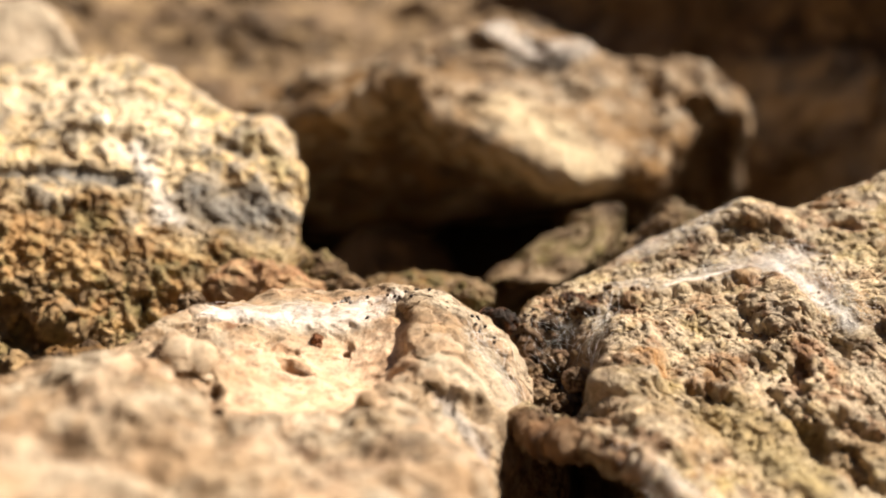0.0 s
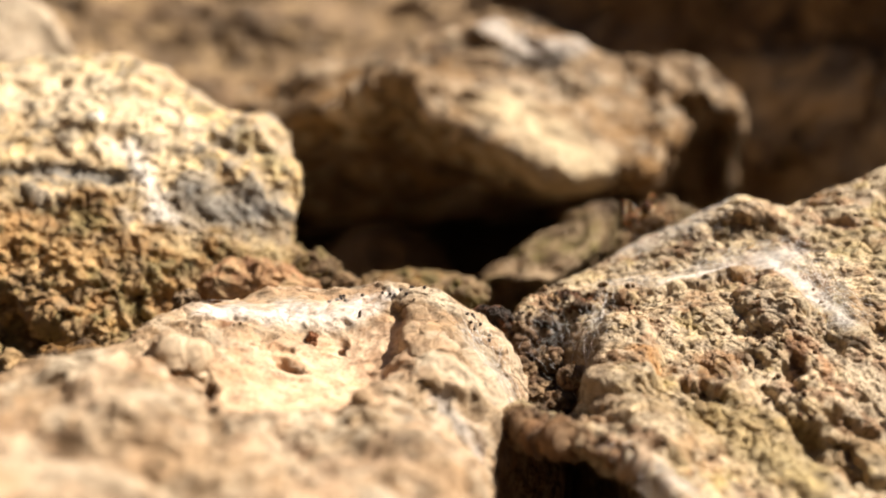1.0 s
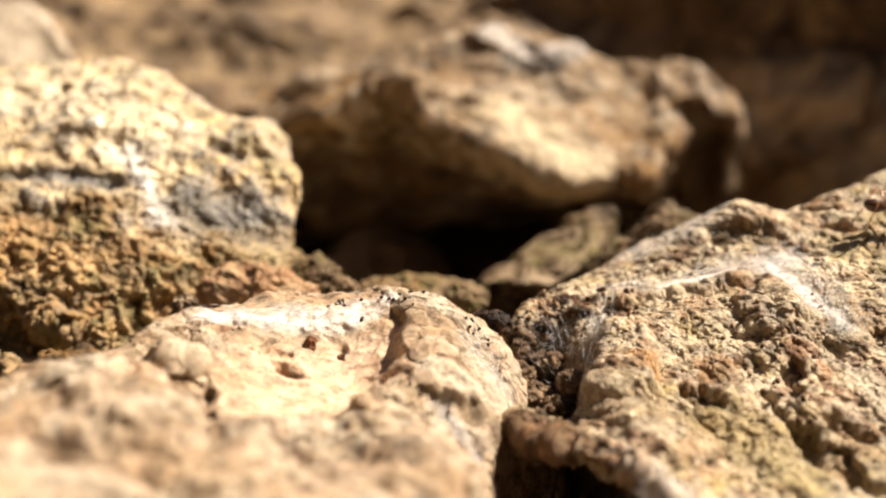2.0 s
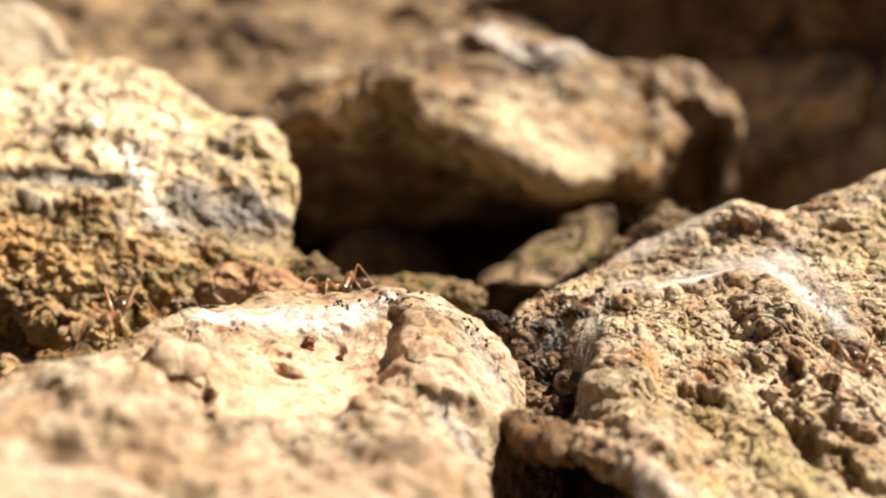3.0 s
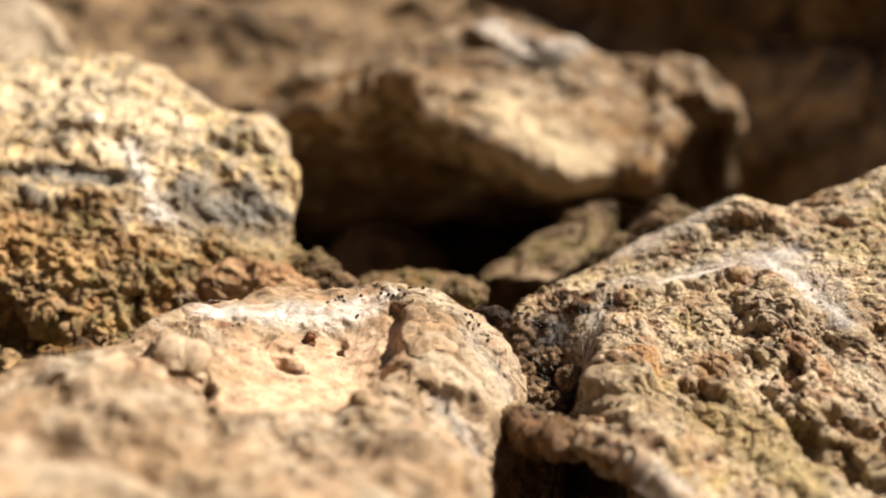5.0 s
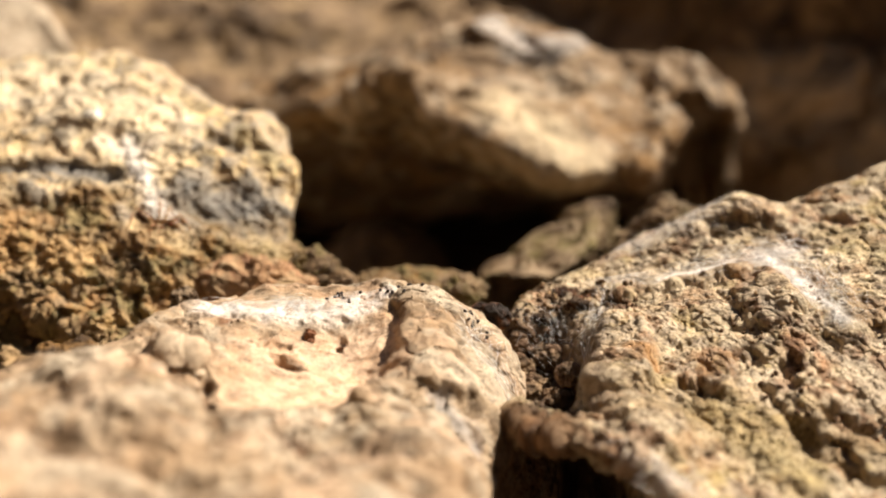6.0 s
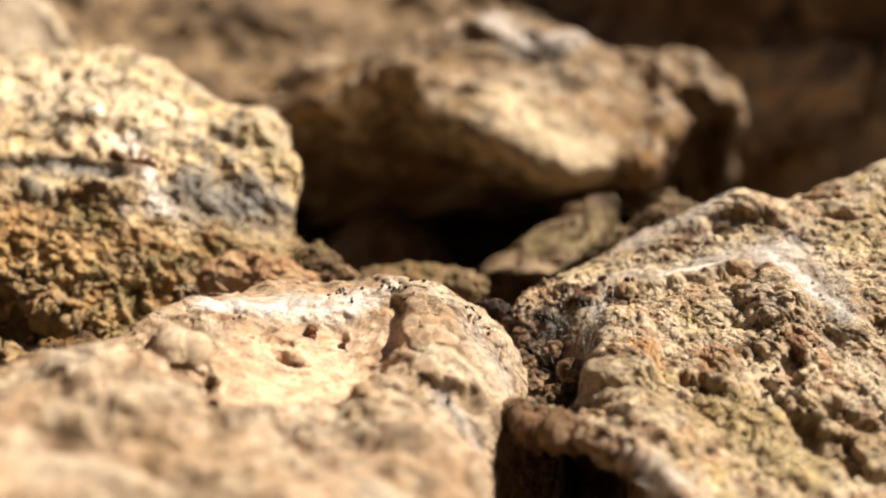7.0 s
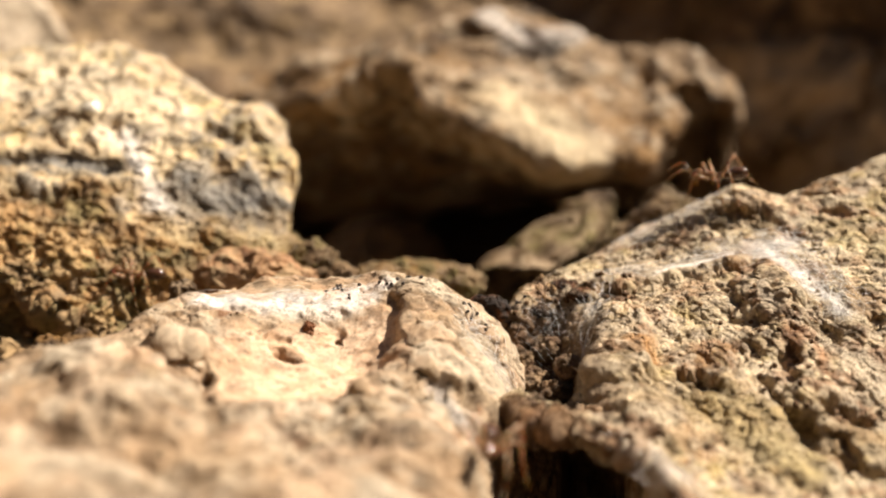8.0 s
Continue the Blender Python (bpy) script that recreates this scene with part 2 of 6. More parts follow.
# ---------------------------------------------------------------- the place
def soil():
    """One sheet of soil out to the horizon; an unseen rim is added round the stones to block sky light."""
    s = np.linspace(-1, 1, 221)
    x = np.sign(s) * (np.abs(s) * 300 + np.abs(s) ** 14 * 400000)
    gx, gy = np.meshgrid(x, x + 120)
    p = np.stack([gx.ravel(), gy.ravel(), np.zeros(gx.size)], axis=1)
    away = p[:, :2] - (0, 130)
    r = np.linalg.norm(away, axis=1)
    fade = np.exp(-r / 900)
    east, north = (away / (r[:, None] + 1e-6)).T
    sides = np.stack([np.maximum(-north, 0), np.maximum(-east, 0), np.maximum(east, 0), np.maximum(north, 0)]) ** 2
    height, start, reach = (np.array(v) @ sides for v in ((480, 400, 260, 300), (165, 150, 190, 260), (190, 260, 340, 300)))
    # added rim, out of view: it cuts the fill light on the stones
    shading_rim = height * soft((r - start) / reach) * (1 - soft((r - 750) / 900))
    p[:, 2] = shading_rim + (1.5 * fbm(p, 18, 4) - 0.4 + 6 * fbm(p, 90, 3) * soft(shading_rim / 40)) * fade
    i = np.arange(gx.size).reshape(gx.shape)
    quads = np.stack([i[:-1, :-1], i[:-1, 1:], i[1:, 1:], i[1:, :-1]], axis=2).reshape(-1, 4)
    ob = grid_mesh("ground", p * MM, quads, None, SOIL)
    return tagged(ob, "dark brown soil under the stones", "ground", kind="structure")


def back_stone():
    st = Stone(sections(
    (-91.3, 166.6, 2.2,  -67.9, 171.9, 2.6,  -47.6, 178.4, 7.4,  -31.4, 188.2, 5.4,  1.6, 194.7, -1,  35.1, 189.3, -5.6,  50.4, 175.6, -2.9,  67.9, 164.4, 1.9,  86.3, 152.4, 3.4),
    (-94.5, 177.4, 19.2,  -71.8, 186.8, 19.7,  -51.5, 197.6, 21.1,  -32.5, 198.5, 17.1,  1.6, 207.3, 14.9,  36.4, 200, 7,  51.8, 183.3, 6.4,  69.9, 171.9, 10.5,  88, 157.8, 11.8),
    (-101.9, 194.7, 29.9,  -77.5, 204.9, 29.1,  -56.2, 217.1, 24.5,  -35.5, 218.6, 22.3,  1.8, 230.4, 23.8,  37.5, 209.6, 19.7,  52.7, 189.3, 17.5,  70.7, 176.6, 20.2,  88.5, 161.6, 22.3),
    (-116.8, 225.6, 37.1,  -88.3, 235.6, 35.6,  -64.1, 250, 31.5,  -40.6, 252.8, 30.2,  2, 263.6, 32,  39.1, 221.6, 29.9,  54.3, 198.8, 29.6,  72.7, 184.6, 30.7,  90.7, 168.8, 33.5),
    (-132.7, 261.8, 56.1,  -99.8, 271.6, 54.1,  -70.6, 281, 50.6,  -45, 286.2, 50.7,  2.3, 301.8, 51,  42.3, 245.6, 49.9,  57.6, 217, 51.3,  77.1, 201.6, 51.7,  96.2, 184.1, 52),
    (-169.8, 337.1, 66.8,  -126.7, 347.7, 67.4,  -88.9, 358.2, 68.1,  -55.6, 358.2, 68.1,  2.7, 368.7, 68.8,  62.7, 368.7, 68.8,  97, 369.2, 70.4,  135.8, 358.6, 69.7,  180.3, 348.1, 69),
    (-191.1, 367.9, 26.9,  -138.2, 367.9, 26.9,  -96.7, 378.1, 26.4,  -60.5, 378.1, 26.4,  3, 388.3, 25.9,  68.1, 388.3, 25.9,  105.3, 388.3, 25.9,  147.8, 378.1, 26.4,  196.7, 367.9, 26.9),
), 330, (16, 70, 90, 70, 30, 16))
    st.crags(30, 5.0, 4)
    st.ridges(22, 2.2, 5)
    st.settle()
    st.ridges(11, 1.8, 3, 0.5, 5.0, mask=soft((st.rest[:, 0] - 20) / 20))
    st.pits(9, 2.6, 0.5)
    st.rough(4, 0.7, 4)
    st.settle()
    st.base(TAN, (0.30, 0.20, 0.10), BROWN, TAN, size=14)
    st.veins(10, BROWN, 0.5, 0.62)
    # weak fill light put into the colour: lighter low on the right
    st.stain_or_light((45, 203, 15), (85, 166, 14), 14, (0.58, 0.43, 0.24), 0.9)
    # shade put into the colour towards the top, strongest at the right
    st.stain_or_light((40, 225, 42), (95, 180, 45), 20, (0.09, 0.055, 0.027), 0.6)
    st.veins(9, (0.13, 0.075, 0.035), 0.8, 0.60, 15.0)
    st.stain_or_light((-120, 230, 44), (130, 260, 62), 30, BROWN, 0.45)
    st.stain_or_light((-95, 225, 38), (-30, 235, 38), 30, (0.13, 0.085, 0.042), 0.6)
    st.stain_or_light((-68, 216.8, 27.9), (-41.3, 235.5, 25.5), 16, (0.12, 0.078, 0.04), 0.65)
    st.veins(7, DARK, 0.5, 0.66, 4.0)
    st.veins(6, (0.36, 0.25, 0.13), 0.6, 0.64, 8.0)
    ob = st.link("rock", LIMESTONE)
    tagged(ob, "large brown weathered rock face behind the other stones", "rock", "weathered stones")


def pale_stone():
    st = Stone(sections(
    (-95.5, 179.4, 18.9,  -83.2, 181.8, 20.4,  -69.9, 181.8, 20.4,  -62, 179.4, 18.9,  -55.2, 173.5, 16.3),
    (-84.9, 163.3, 36.2,  -73.2, 163.9, 38.5,  -60.7, 161.5, 37.4,  -54.5, 159, 35.5,  -48.8, 154, 28.8),
    (-78.6, 149.7, 32,  -67.7, 149.9, 32.7,  -56.8, 149.9, 32.7,  -53.2, 151.6, 31.1,  -49.4, 152.6, 27.3),
    (-74.3, 138.6, 21.4,  -64, 138.6, 21.4,  -53.7, 138.6, 21.4,  -51.4, 143.4, 19.9,  -49, 150.3, 18.7),
    (-72.2, 130.3, 6,  -62.2, 130.3, 6,  -52.2, 130.3, 6,  -50.3, 136.1, 4.3,  -48, 143.8, 2),
), 140, (20, 50, 60, 20))
    st.crags(14, 1.2, 3)
    st.rough(4, 0.5, 4)
    st.settle()
    st.base((0.37, 0.30, 0.215), CREAM, (0.33, 0.26, 0.18), size=8)
    ob = st.link("rock", LIMESTONE)
    tagged(ob, "pale cream rounded stone behind a crusty one", "rock", "weathered stones")


def middle_stone():
    st = Stone(sections(
    (-37.7, 186.2, 5.9,  -28.2, 186, 8.8,  -17, 186, 8.8,  -6, 186, 8.8,  6, 186, 8.8,  13.5, 186, 8.8,  23.6, 186, 8.8,  31.8, 184.5, 7.2,  37.3, 179.3, 7.2,  41.5, 177.9, 5.8,  44, 176.7, 5.1,  44.2, 174.3, 0.2,  42.4, 176.8, -6),
    (-29.5, 164.9, 22.8,  -22.6, 162.7, 26.3,  -12.8, 161, 27.7,  -5.4, 160.4, 29.2,  5.1, 161.1, 32,  11, 161.3, 32.6,  18.9, 158.4, 29.7,  25.3, 156.9, 27.9,  30.1, 156.1, 28.9,  34.5, 154.5, 26.6,  39.4, 156.4, 22.3,  44.1, 174.4, 8.3,  42.4, 178.7, 0.9),
    (-26.3, 155.5, 22.5,  -19.9, 153, 24.9,  -12, 149.2, 26.2,  -5, 149.8, 28.2,  4.1, 148.9, 28.8,  10.2, 148.6, 27.8,  17.8, 145.1, 26.4,  23.7, 145.7, 24.5,  28.7, 146.1, 26.3,  33.9, 149.1, 25.7,  39.4, 153, 21.1,  44.1, 174.4, 8.3,  42.4, 178.7, 0.9),
    (-24.1, 150.9, 21,  -17.9, 146.2, 22.7,  -11.3, 140.5, 24.6,  -4.8, 137.2, 27.7,  0.4, 133.2, 24.2,  6.7, 128.4, 22,  12.3, 125.6, 19.1,  19.3, 128.8, 19.6,  23.8, 130.6, 18.4,  28.6, 140.9, 22,  34.2, 149.5, 23.3,  39.3, 153.5, 19.2,  42.4, 178.7, 0.9),
    (-23.9, 163.3, 13.1,  -19, 159.4, 13.9,  -12.1, 157.4, 14.3,  -5, 155.5, 14.9,  1.2, 149.7, 16.5,  7.8, 147.3, 15,  15.5, 154.6, 11.7,  23.3, 155, 12.8,  28, 152.8, 12.5,  32.2, 154.7, 19.5,  36.3, 159, 20.3,  40.5, 161.3, 17.1,  42.4, 178.7, 0.9),
    (-24.6, 171, 3.3,  -20, 169.1, 3.7,  -12.2, 167.1, 4.1,  -5.1, 167.2, 4.4,  1.3, 167.6, 5.9,  8.3, 172, 6.9,  18.3, 181.7, 4.5,  27.7, 183.9, 5,  33, 179.9, 5.3,  36.5, 171.2, 11.6,  39.8, 173.4, 12,  43.2, 175.1, 10.8,  42.4, 178.7, 0.9),
    (-24.9, 176.5, 0.4,  -20.5, 178.4, -0.1,  -13.1, 180.3, -0.6,  -5.5, 181.5, -0.3,  1.4, 184.6, -0.3,  9.7, 190.7, -0.5,  19.6, 193.3, -2.6,  29.3, 193.3, -2.6,  34.8, 188.4, -1.4,  37.7, 174.8, 1.9,  40.7, 174.8, 1.9,  43.7, 174.8, 1.9,  42.4, 178.7, 0.9),
    (-25.3, 178.8, -14.2,  -20.8, 180.7, -14.9,  -13.6, 183.6, -15.4,  -5.7, 185.7, -15.5,  1.4, 187.1, -14,  10.3, 189.5, -12.7,  19.7, 191.7, -12.3,  29.5, 191.9, -11.4,  35.1, 188.4, -9.3,  38.1, 174.9, -5.5,  41.5, 174.9, -5.5,  43.8, 174.9, -5.5,  42.4, 176.8, -6),
), 440, (16, 80, 100, 80, 80, 40, 24))
    st.crags(11, 1.3, 4)
    st.ridges(9, 0.8, 4)
    st.bump((6.8, 154.6, 32.6), (17, 152.1, 30.4), 4.0, 0.5)
    st.bump((31.5, 145, 22.9), (33.1, 146.5, 19.3), 5.0, -5.0, 0.5)
    st.bump((16, 144.3, 26.5), (15.3, 145.1, 26.8), 2.5, -2.0)
    st.bump((-0.9, 137.5, 27.4), (3.1, 137.5, 26), 2.2, -1.4)
    st.bump((-9.9, 140.4, 25.3), (-4, 138, 28), 2.4, 1.4)
    st.bump((4.5, 138.1, 18), (4.4, 143.8, 16.2), 2.4, -3.0)
    st.bump((-24.4, 159.5, 26.5), (-20, 154.8, 26.3), 4.0, -3.0)
    st.settle()
    st.pits(5, 0.8, 0.35)
    st.rough(2.5, 0.3, 4)
    st.flakes(7, 0.8)
    st.settle()
    st.base(TAN, PALE, TAN, OCHRE, size=9)
    st.veins(5, BROWN, 0.7, 0.64)
    st.veins(2.5, DARK, 0.6, 0.70, 3.0)
    st.veins(3.5, CREAM, 0.6, 0.64, 6.0)
    st.stain_or_light((6.8, 154.6, 32.6), (17, 152.1, 30.4), 2.6, WHITE, 0.6)
    st.stain_or_light((7.5, 136.4, 24.5), (13.8, 128.8, 21.1), 7.5, (0.52, 0.42, 0.27), 0.75)
    # shade of the face and hollow below the lip, put into the colour
    st.stain_or_light((-19, 158, 19), (4, 150, 16), 7.0, (0.11, 0.062, 0.03), 0.8)
    st.stain_or_light((-14, 160, 9), (6, 156, 8), 7.0, (0.08, 0.045, 0.024), 0.85)
    st.stain_or_light((8.5, 151.8, 30.3), (15.1, 151, 29.5), 2.5, GREY, 0.7)
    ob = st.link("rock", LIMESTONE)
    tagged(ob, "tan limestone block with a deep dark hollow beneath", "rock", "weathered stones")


def slab_stone():
    st = Stone(sections(
    (5.5, 120.8, 5,  9.5, 123.1, 6.2,  13.9, 125.6, 7.4,  17.5, 127.4, 10.3,  19.9, 125.6, 11.4),
    (4.7, 113.2, 11.7,  8.2, 115, 14.3,  12.8, 117.6, 16.5,  15.9, 118, 18,  17.6, 117, 18),
    (4.3, 108.3, 12.7,  8.1, 109.7, 13.9,  12.2, 111.1, 15.3,  15.4, 112.6, 17,  18, 114.7, 17.3),
    (4.6, 106.3, 12.8,  7.9, 105.5, 13.6,  11.6, 105.6, 14.1,  14.5, 107.9, 14.9,  17.3, 113.3, 15.7),
    (5, 111.9, 10.7,  8.5, 113.9, 10.2,  12.7, 115, 10.4,  15.9, 117.2, 11.2,  18.2, 118.8, 13.2),
    (5.3, 116.6, 1.2,  9.2, 116.6, 1.2,  13.1, 116.6, 1.2,  16.3, 117.9, 2.1,  18.9, 119.2, 2.9),
), 150, (20, 50, 60, 30, 20))
    st.crags(7, 1.0, 4)
    st.rough(2, 0.35, 4)
    st.settle()
    st.base(TAN, PALE, OLIVE, BROWN, size=5)
    ob = st.link("rock", LIMESTONE)
    tagged(ob, "small slanted brown stone under a hollow", "rock", "weathered stones")


def olive_stone():
    st = Stone(sections(
    (14.6, 106.5, 9.7,  16.8, 108.7, 10.2,  19.5, 109.9, 10.9,  22, 110.2, 12,  24.6, 109.4, 12.9,  26.7, 107.3, 12.9),
    (14.7, 103.8, 15.2,  16.5, 105.4, 17.1,  18.9, 106.9, 19.1,  20.7, 107.4, 20.8,  22.5, 106.2, 20.3,  25.3, 104.9, 19.1),
    (14.5, 101.7, 15.1,  16.4, 102.2, 16.9,  18.5, 102.7, 18.6,  20.3, 103.1, 20.2,  22.4, 103, 19.8,  24.8, 102.7, 18.6),
    (14.3, 98.9, 12.2,  16.1, 99.2, 13.2,  18.1, 99.4, 14.2,  20, 99.7, 15.2,  21.9, 99.8, 15.7,  24.3, 99.8, 15.7),
), 120, (20, 50, 30))
    st.crags(4, 0.5, 4)
    st.grains(1.4, 0.35)
    st.rough(1.0, 0.2, 4)
    st.settle()
    st.base(OLIVE, TAN, BROWN, TAN, size=3)
    st.veins(1.6, BROWN, 0.6, 0.6)
    tagged(st.link("rock", LIMESTONE), "small olive-brown stone wedged behind a craggy one", "rock", "weathered stones")


def sunken_stone():
    st = Stone(sections(
    (-19.3, 168.2, -7.1,  -14.3, 171.3, -3.5,  -8.2, 172, -1,  -3, 172, -1,  1.4, 168.7, -5.5),
    (-16.6, 152, 1.9,  -12.2, 152.2, 6.3,  -7.2, 151.5, 7.6,  -2.6, 151.1, 6.2,  0.5, 151.1, 2.2),
    (-15.5, 141.9, 2.6,  -11.4, 140.9, 6.6,  -6.7, 140.1, 7.5,  -2.4, 140.8, 6.2,  0.4, 141.9, 2.6),
    (-15.1, 135.8, -4.5,  -11.1, 133.9, -3.8,  -6.5, 133.9, -3.8,  -2.4, 133.9, -3.8,  0.4, 135.8, -4.5),
), 140, (20, 50, 40))
    st.crags(7, 0.9, 4)
    st.ridges(5, 0.5, 4)
    st.rough(2.0, 0.3, 4)
    st.settle()
    # browns taken near black: the hollow's deep shade is in the colour
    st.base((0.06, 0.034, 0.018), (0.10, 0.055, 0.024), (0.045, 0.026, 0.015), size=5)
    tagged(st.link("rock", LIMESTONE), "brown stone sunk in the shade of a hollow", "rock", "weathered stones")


def left_stone():
    st = Stone(sections(
    (-68.4, 142, 26.4,  -54.5, 142.2, 27.1,  -42.8, 138, 27,  -35, 133.9, 26.9,  -28.9, 129.4, 25.6,  -23.9, 125.7, 23.6,  -19.1, 122.1, 21.8,  -17.9, 119.7, 20.4,  -18.1, 120.5, 19.6),
    (-58.8, 122.8, 31.9,  -46.8, 122.8, 32.1,  -37.8, 121, 32.8,  -32, 119, 33.3,  -27.2, 116.6, 32,  -23.3, 114.9, 29.4,  -18.5, 112.5, 28.1,  -15.9, 110, 26.6,  -17.3, 116.5, 24),
    (-53, 109.6, 29.1,  -42.2, 109.7, 29.3,  -35.1, 107.6, 29.4,  -29, 106.6, 29.2,  -24.1, 105.3, 28.4,  -19.9, 105, 27.1,  -16.3, 104.8, 26.6,  -14.1, 105.3, 24.7,  -16.8, 114, 22.2),
    (-49.6, 101.4, 25.5,  -39.5, 101.4, 25.5,  -33.2, 100.3, 25.4,  -28, 99.8, 25.3,  -23.6, 99.6, 24.5,  -19.7, 100, 24,  -16.3, 100.9, 23.7,  -13.9, 102.7, 22.6,  -16.6, 112.4, 20.2),
    (-47.7, 96.1, 21.3,  -37.6, 95.2, 21.8,  -31.9, 95.3, 22,  -27.2, 95.8, 22.1,  -23.1, 96.8, 21.6,  -19.4, 97.7, 21.2,  -16.6, 98.6, 20.7,  -14, 100.9, 19.9,  -16.7, 110.4, 16.6),
    (-46.3, 92.3, 18.4,  -36.5, 91.3, 18.7,  -30.9, 91.4, 18.9,  -26.5, 92.4, 19.1,  -22.5, 93.5, 19.3,  -19, 95.1, 19.3,  -16.4, 96.6, 19.2,  -13.6, 99.5, 18.4,  -16.3, 109, 15.3),
    (-45.8, 90.1, 14.2,  -35.7, 88.2, 14.8,  -30.1, 87.8, 15.2,  -25.7, 88.4, 15.7,  -22.2, 91.1, 16,  -18.9, 93.8, 16.4,  -15.4, 95.8, 16.3,  -12.1, 99, 16.4,  -11.6, 108.3, 12.6),
    (-44.3, 86, 10.4,  -34.5, 84.1, 11.1,  -29.3, 84.3, 11.7,  -25.1, 85.5, 12.7,  -21.6, 89.7, 12.8,  -19, 95.8, 12.2,  -14.3, 97.9, 12.5,  -9.9, 101.3, 13.4,  -8.9, 108.8, 10.4),
    (-45.3, 86, 2.9,  -35.3, 84.2, 3.8,  -29.9, 84.3, 4.3,  -26, 86.5, 4.7,  -22.5, 91.5, 4,  -20.3, 100.2, 1.8,  -15.3, 102.4, 2,  -10, 105.4, 1.9,  -8.1, 110.3, 0.6),
), 500, (16, 64, 70, 70, 70, 70, 60, 16))
    low = soft((20.5 - 0.22 * (st.rest[:, 0] + 14) - st.rest[:, 2] + 2.5 * fbm(st.rest, 5, 3)) / 3.5)
    st.crags(8, 0.6, 4)
    st.ridges(6, 0.3, 5, 0.6, mask=1 - 0.5 * low)
    st.bump((-42.4, 100.8, 25.3), (-29.5, 99.6, 25.3), 1.3, -0.6, 0.7)
    st.bump((-33, 105.7, 28.9), (-28.4, 106.2, 29.3), 2.6, 0.6)
    st.bump((-36, 96.4, 22.8), (-35, 96.1, 22.7), 2.0, -1.0)
    st.bump((-32.4, 95.7, 22.4), (-30.5, 95.8, 22.5), 1.4, -0.8)
    st.bump((-20.7, 103.8, 27.1), (-19.5, 103.7, 26.7), 1.6, -0.9)
    st.bump((-16.5, 106.3, 27.4), (-15, 102.5, 25), 2.8, 0.5)
    st.bump((-34, 87, 14.3), (-30, 85.7, 13.8), 2.6, -1.6)
    st.settle()
    st.ridges(3.4, 0.45, 4, 0.6, 7.0, mask=low)
    st.bump((-36, 89, 15.4), (-34.4, 87.6, 14.4), 2.0, -1.6, 0.4)
    st.bump((-33, 87.2, 14), (-31, 86.6, 13.4), 1.4, -1.12, 0.4)
    st.bump((-25.4, 91.8, 17.5), (-22.6, 92.3, 17.6), 0.8, -0.64, 0.4)
    st.bump((-25.2, 89.6, 16.2), (-24.8, 88.2, 15.2), 1.0, -0.8, 0.4)
    st.bump((-31.6, 88.6, 15.4), (-29.4, 87.4, 14.4), 2.2, 0.9, 0.7)
    st.rough(1.1, 0.42, 4, 0.66, 1.0, mask=low)
    st.rough(3.0, 0.55, 4, 0.5, 4.0, mask=1 - low)
    st.pits(3.2, 0.7, 0.35)
    st.settle()
    st.grains(0.7, 0.16, 3.3, mask=low)
    st.pits(1.2, 0.65, 0.4, 5.0, mask=0.15 + 0.85 * low)
    st.rough(0.6, 0.2, 3, mask=0.6 + 0.4 * low)
    st.settle()
    st.base((0.52, 0.40, 0.25), (0.62, 0.48, 0.28), (0.58, 0.43, 0.21), (0.38, 0.27, 0.15), size=4)
    st.veins(3, GREY, 0.65, 0.62, 4.0)
    st.stain_or_light((-40.2, 113.7, 31.3), (-27.9, 104.2, 28.3), 8.0, (0.70, 0.58, 0.40), 0.7)
    st.stain_or_light((-42.4, 100.8, 25.3), (-28.9, 99.5, 25.3), 1.6, GREY, 0.9)
    st.veins(2.4, (0.10, 0.085, 0.06), 0.6, 0.70, 3.0, mask=1 - low)
    st.veins(1.8, CREAM, 0.7, 0.66, 6.0, mask=1 - low)
    st.stain_or_light((-21, 104, 27.3), (-19.2, 103.5, 26.6), 1.5, (0.13, 0.115, 0.09), 0.75)
    st.stain_or_light((-38, 102.8, 26.4), (-30.4, 101.3, 26.3), 0.81, (0.66, 0.5, 0.3), 0.7)
    st.stain_or_light((-38.2, 98.7, 24), (-29.7, 98.8, 24.6), 0.59, (0.20, 0.20, 0.19), 0.8)
    st.stain_or_light((-23.2, 98.2, 23.1), (-15.4, 99.7, 21.6), 1.68, (0.27, 0.265, 0.25), 0.5)
    st.stain_or_light((-18.5, 105.1, 27), (-15.5, 102.2, 24.7), 1.33, (0.50, 0.42, 0.22), 0.6)
    st.stain_or_light((-27.4, 108.6, 30.2), (-24.1, 105.6, 28.5), 1.58, (0.70, 0.58, 0.42), 0.6)
    st.stain_or_light((-30.7, 103.1, 27.4), (-26.4, 101.7, 26.5), 1.52, (0.68, 0.56, 0.42), 0.6)
    # small cavity: its shade is painted in dark brown
    st.stain_or_light((-37.1, 96.5, 22.7), (-35.6, 96.2, 22.6), 0.87, (0.16, 0.08, 0.04), 0.85)
    st.stain_or_light((-26.9, 96.5, 22.6), (-23.4, 96.3, 21.3), 0.77, (0.62, 0.55, 0.46), 0.7)
    st.stain_or_light((-21.7, 97.4, 22), (-16.6, 99, 21.6), 4.5, GREY, 0.7)
    st.stain_or_light((-28.2, 102.8, 27.5), (-24, 96.3, 21.8), 1.6, WHITE, 0.7)
    crust = low[:, None] * 0.85
    st.rgb = st.rgb * (1 - crust) + crust * np.array((0.36, 0.24, 0.115))
    # ochre crust, with the sun on its left end put into the colour
    st.stain_or_light((-36.9, 93.2, 20.3), (-29.7, 91.9, 19.2), 2.82, (0.56, 0.37, 0.17), 0.7)
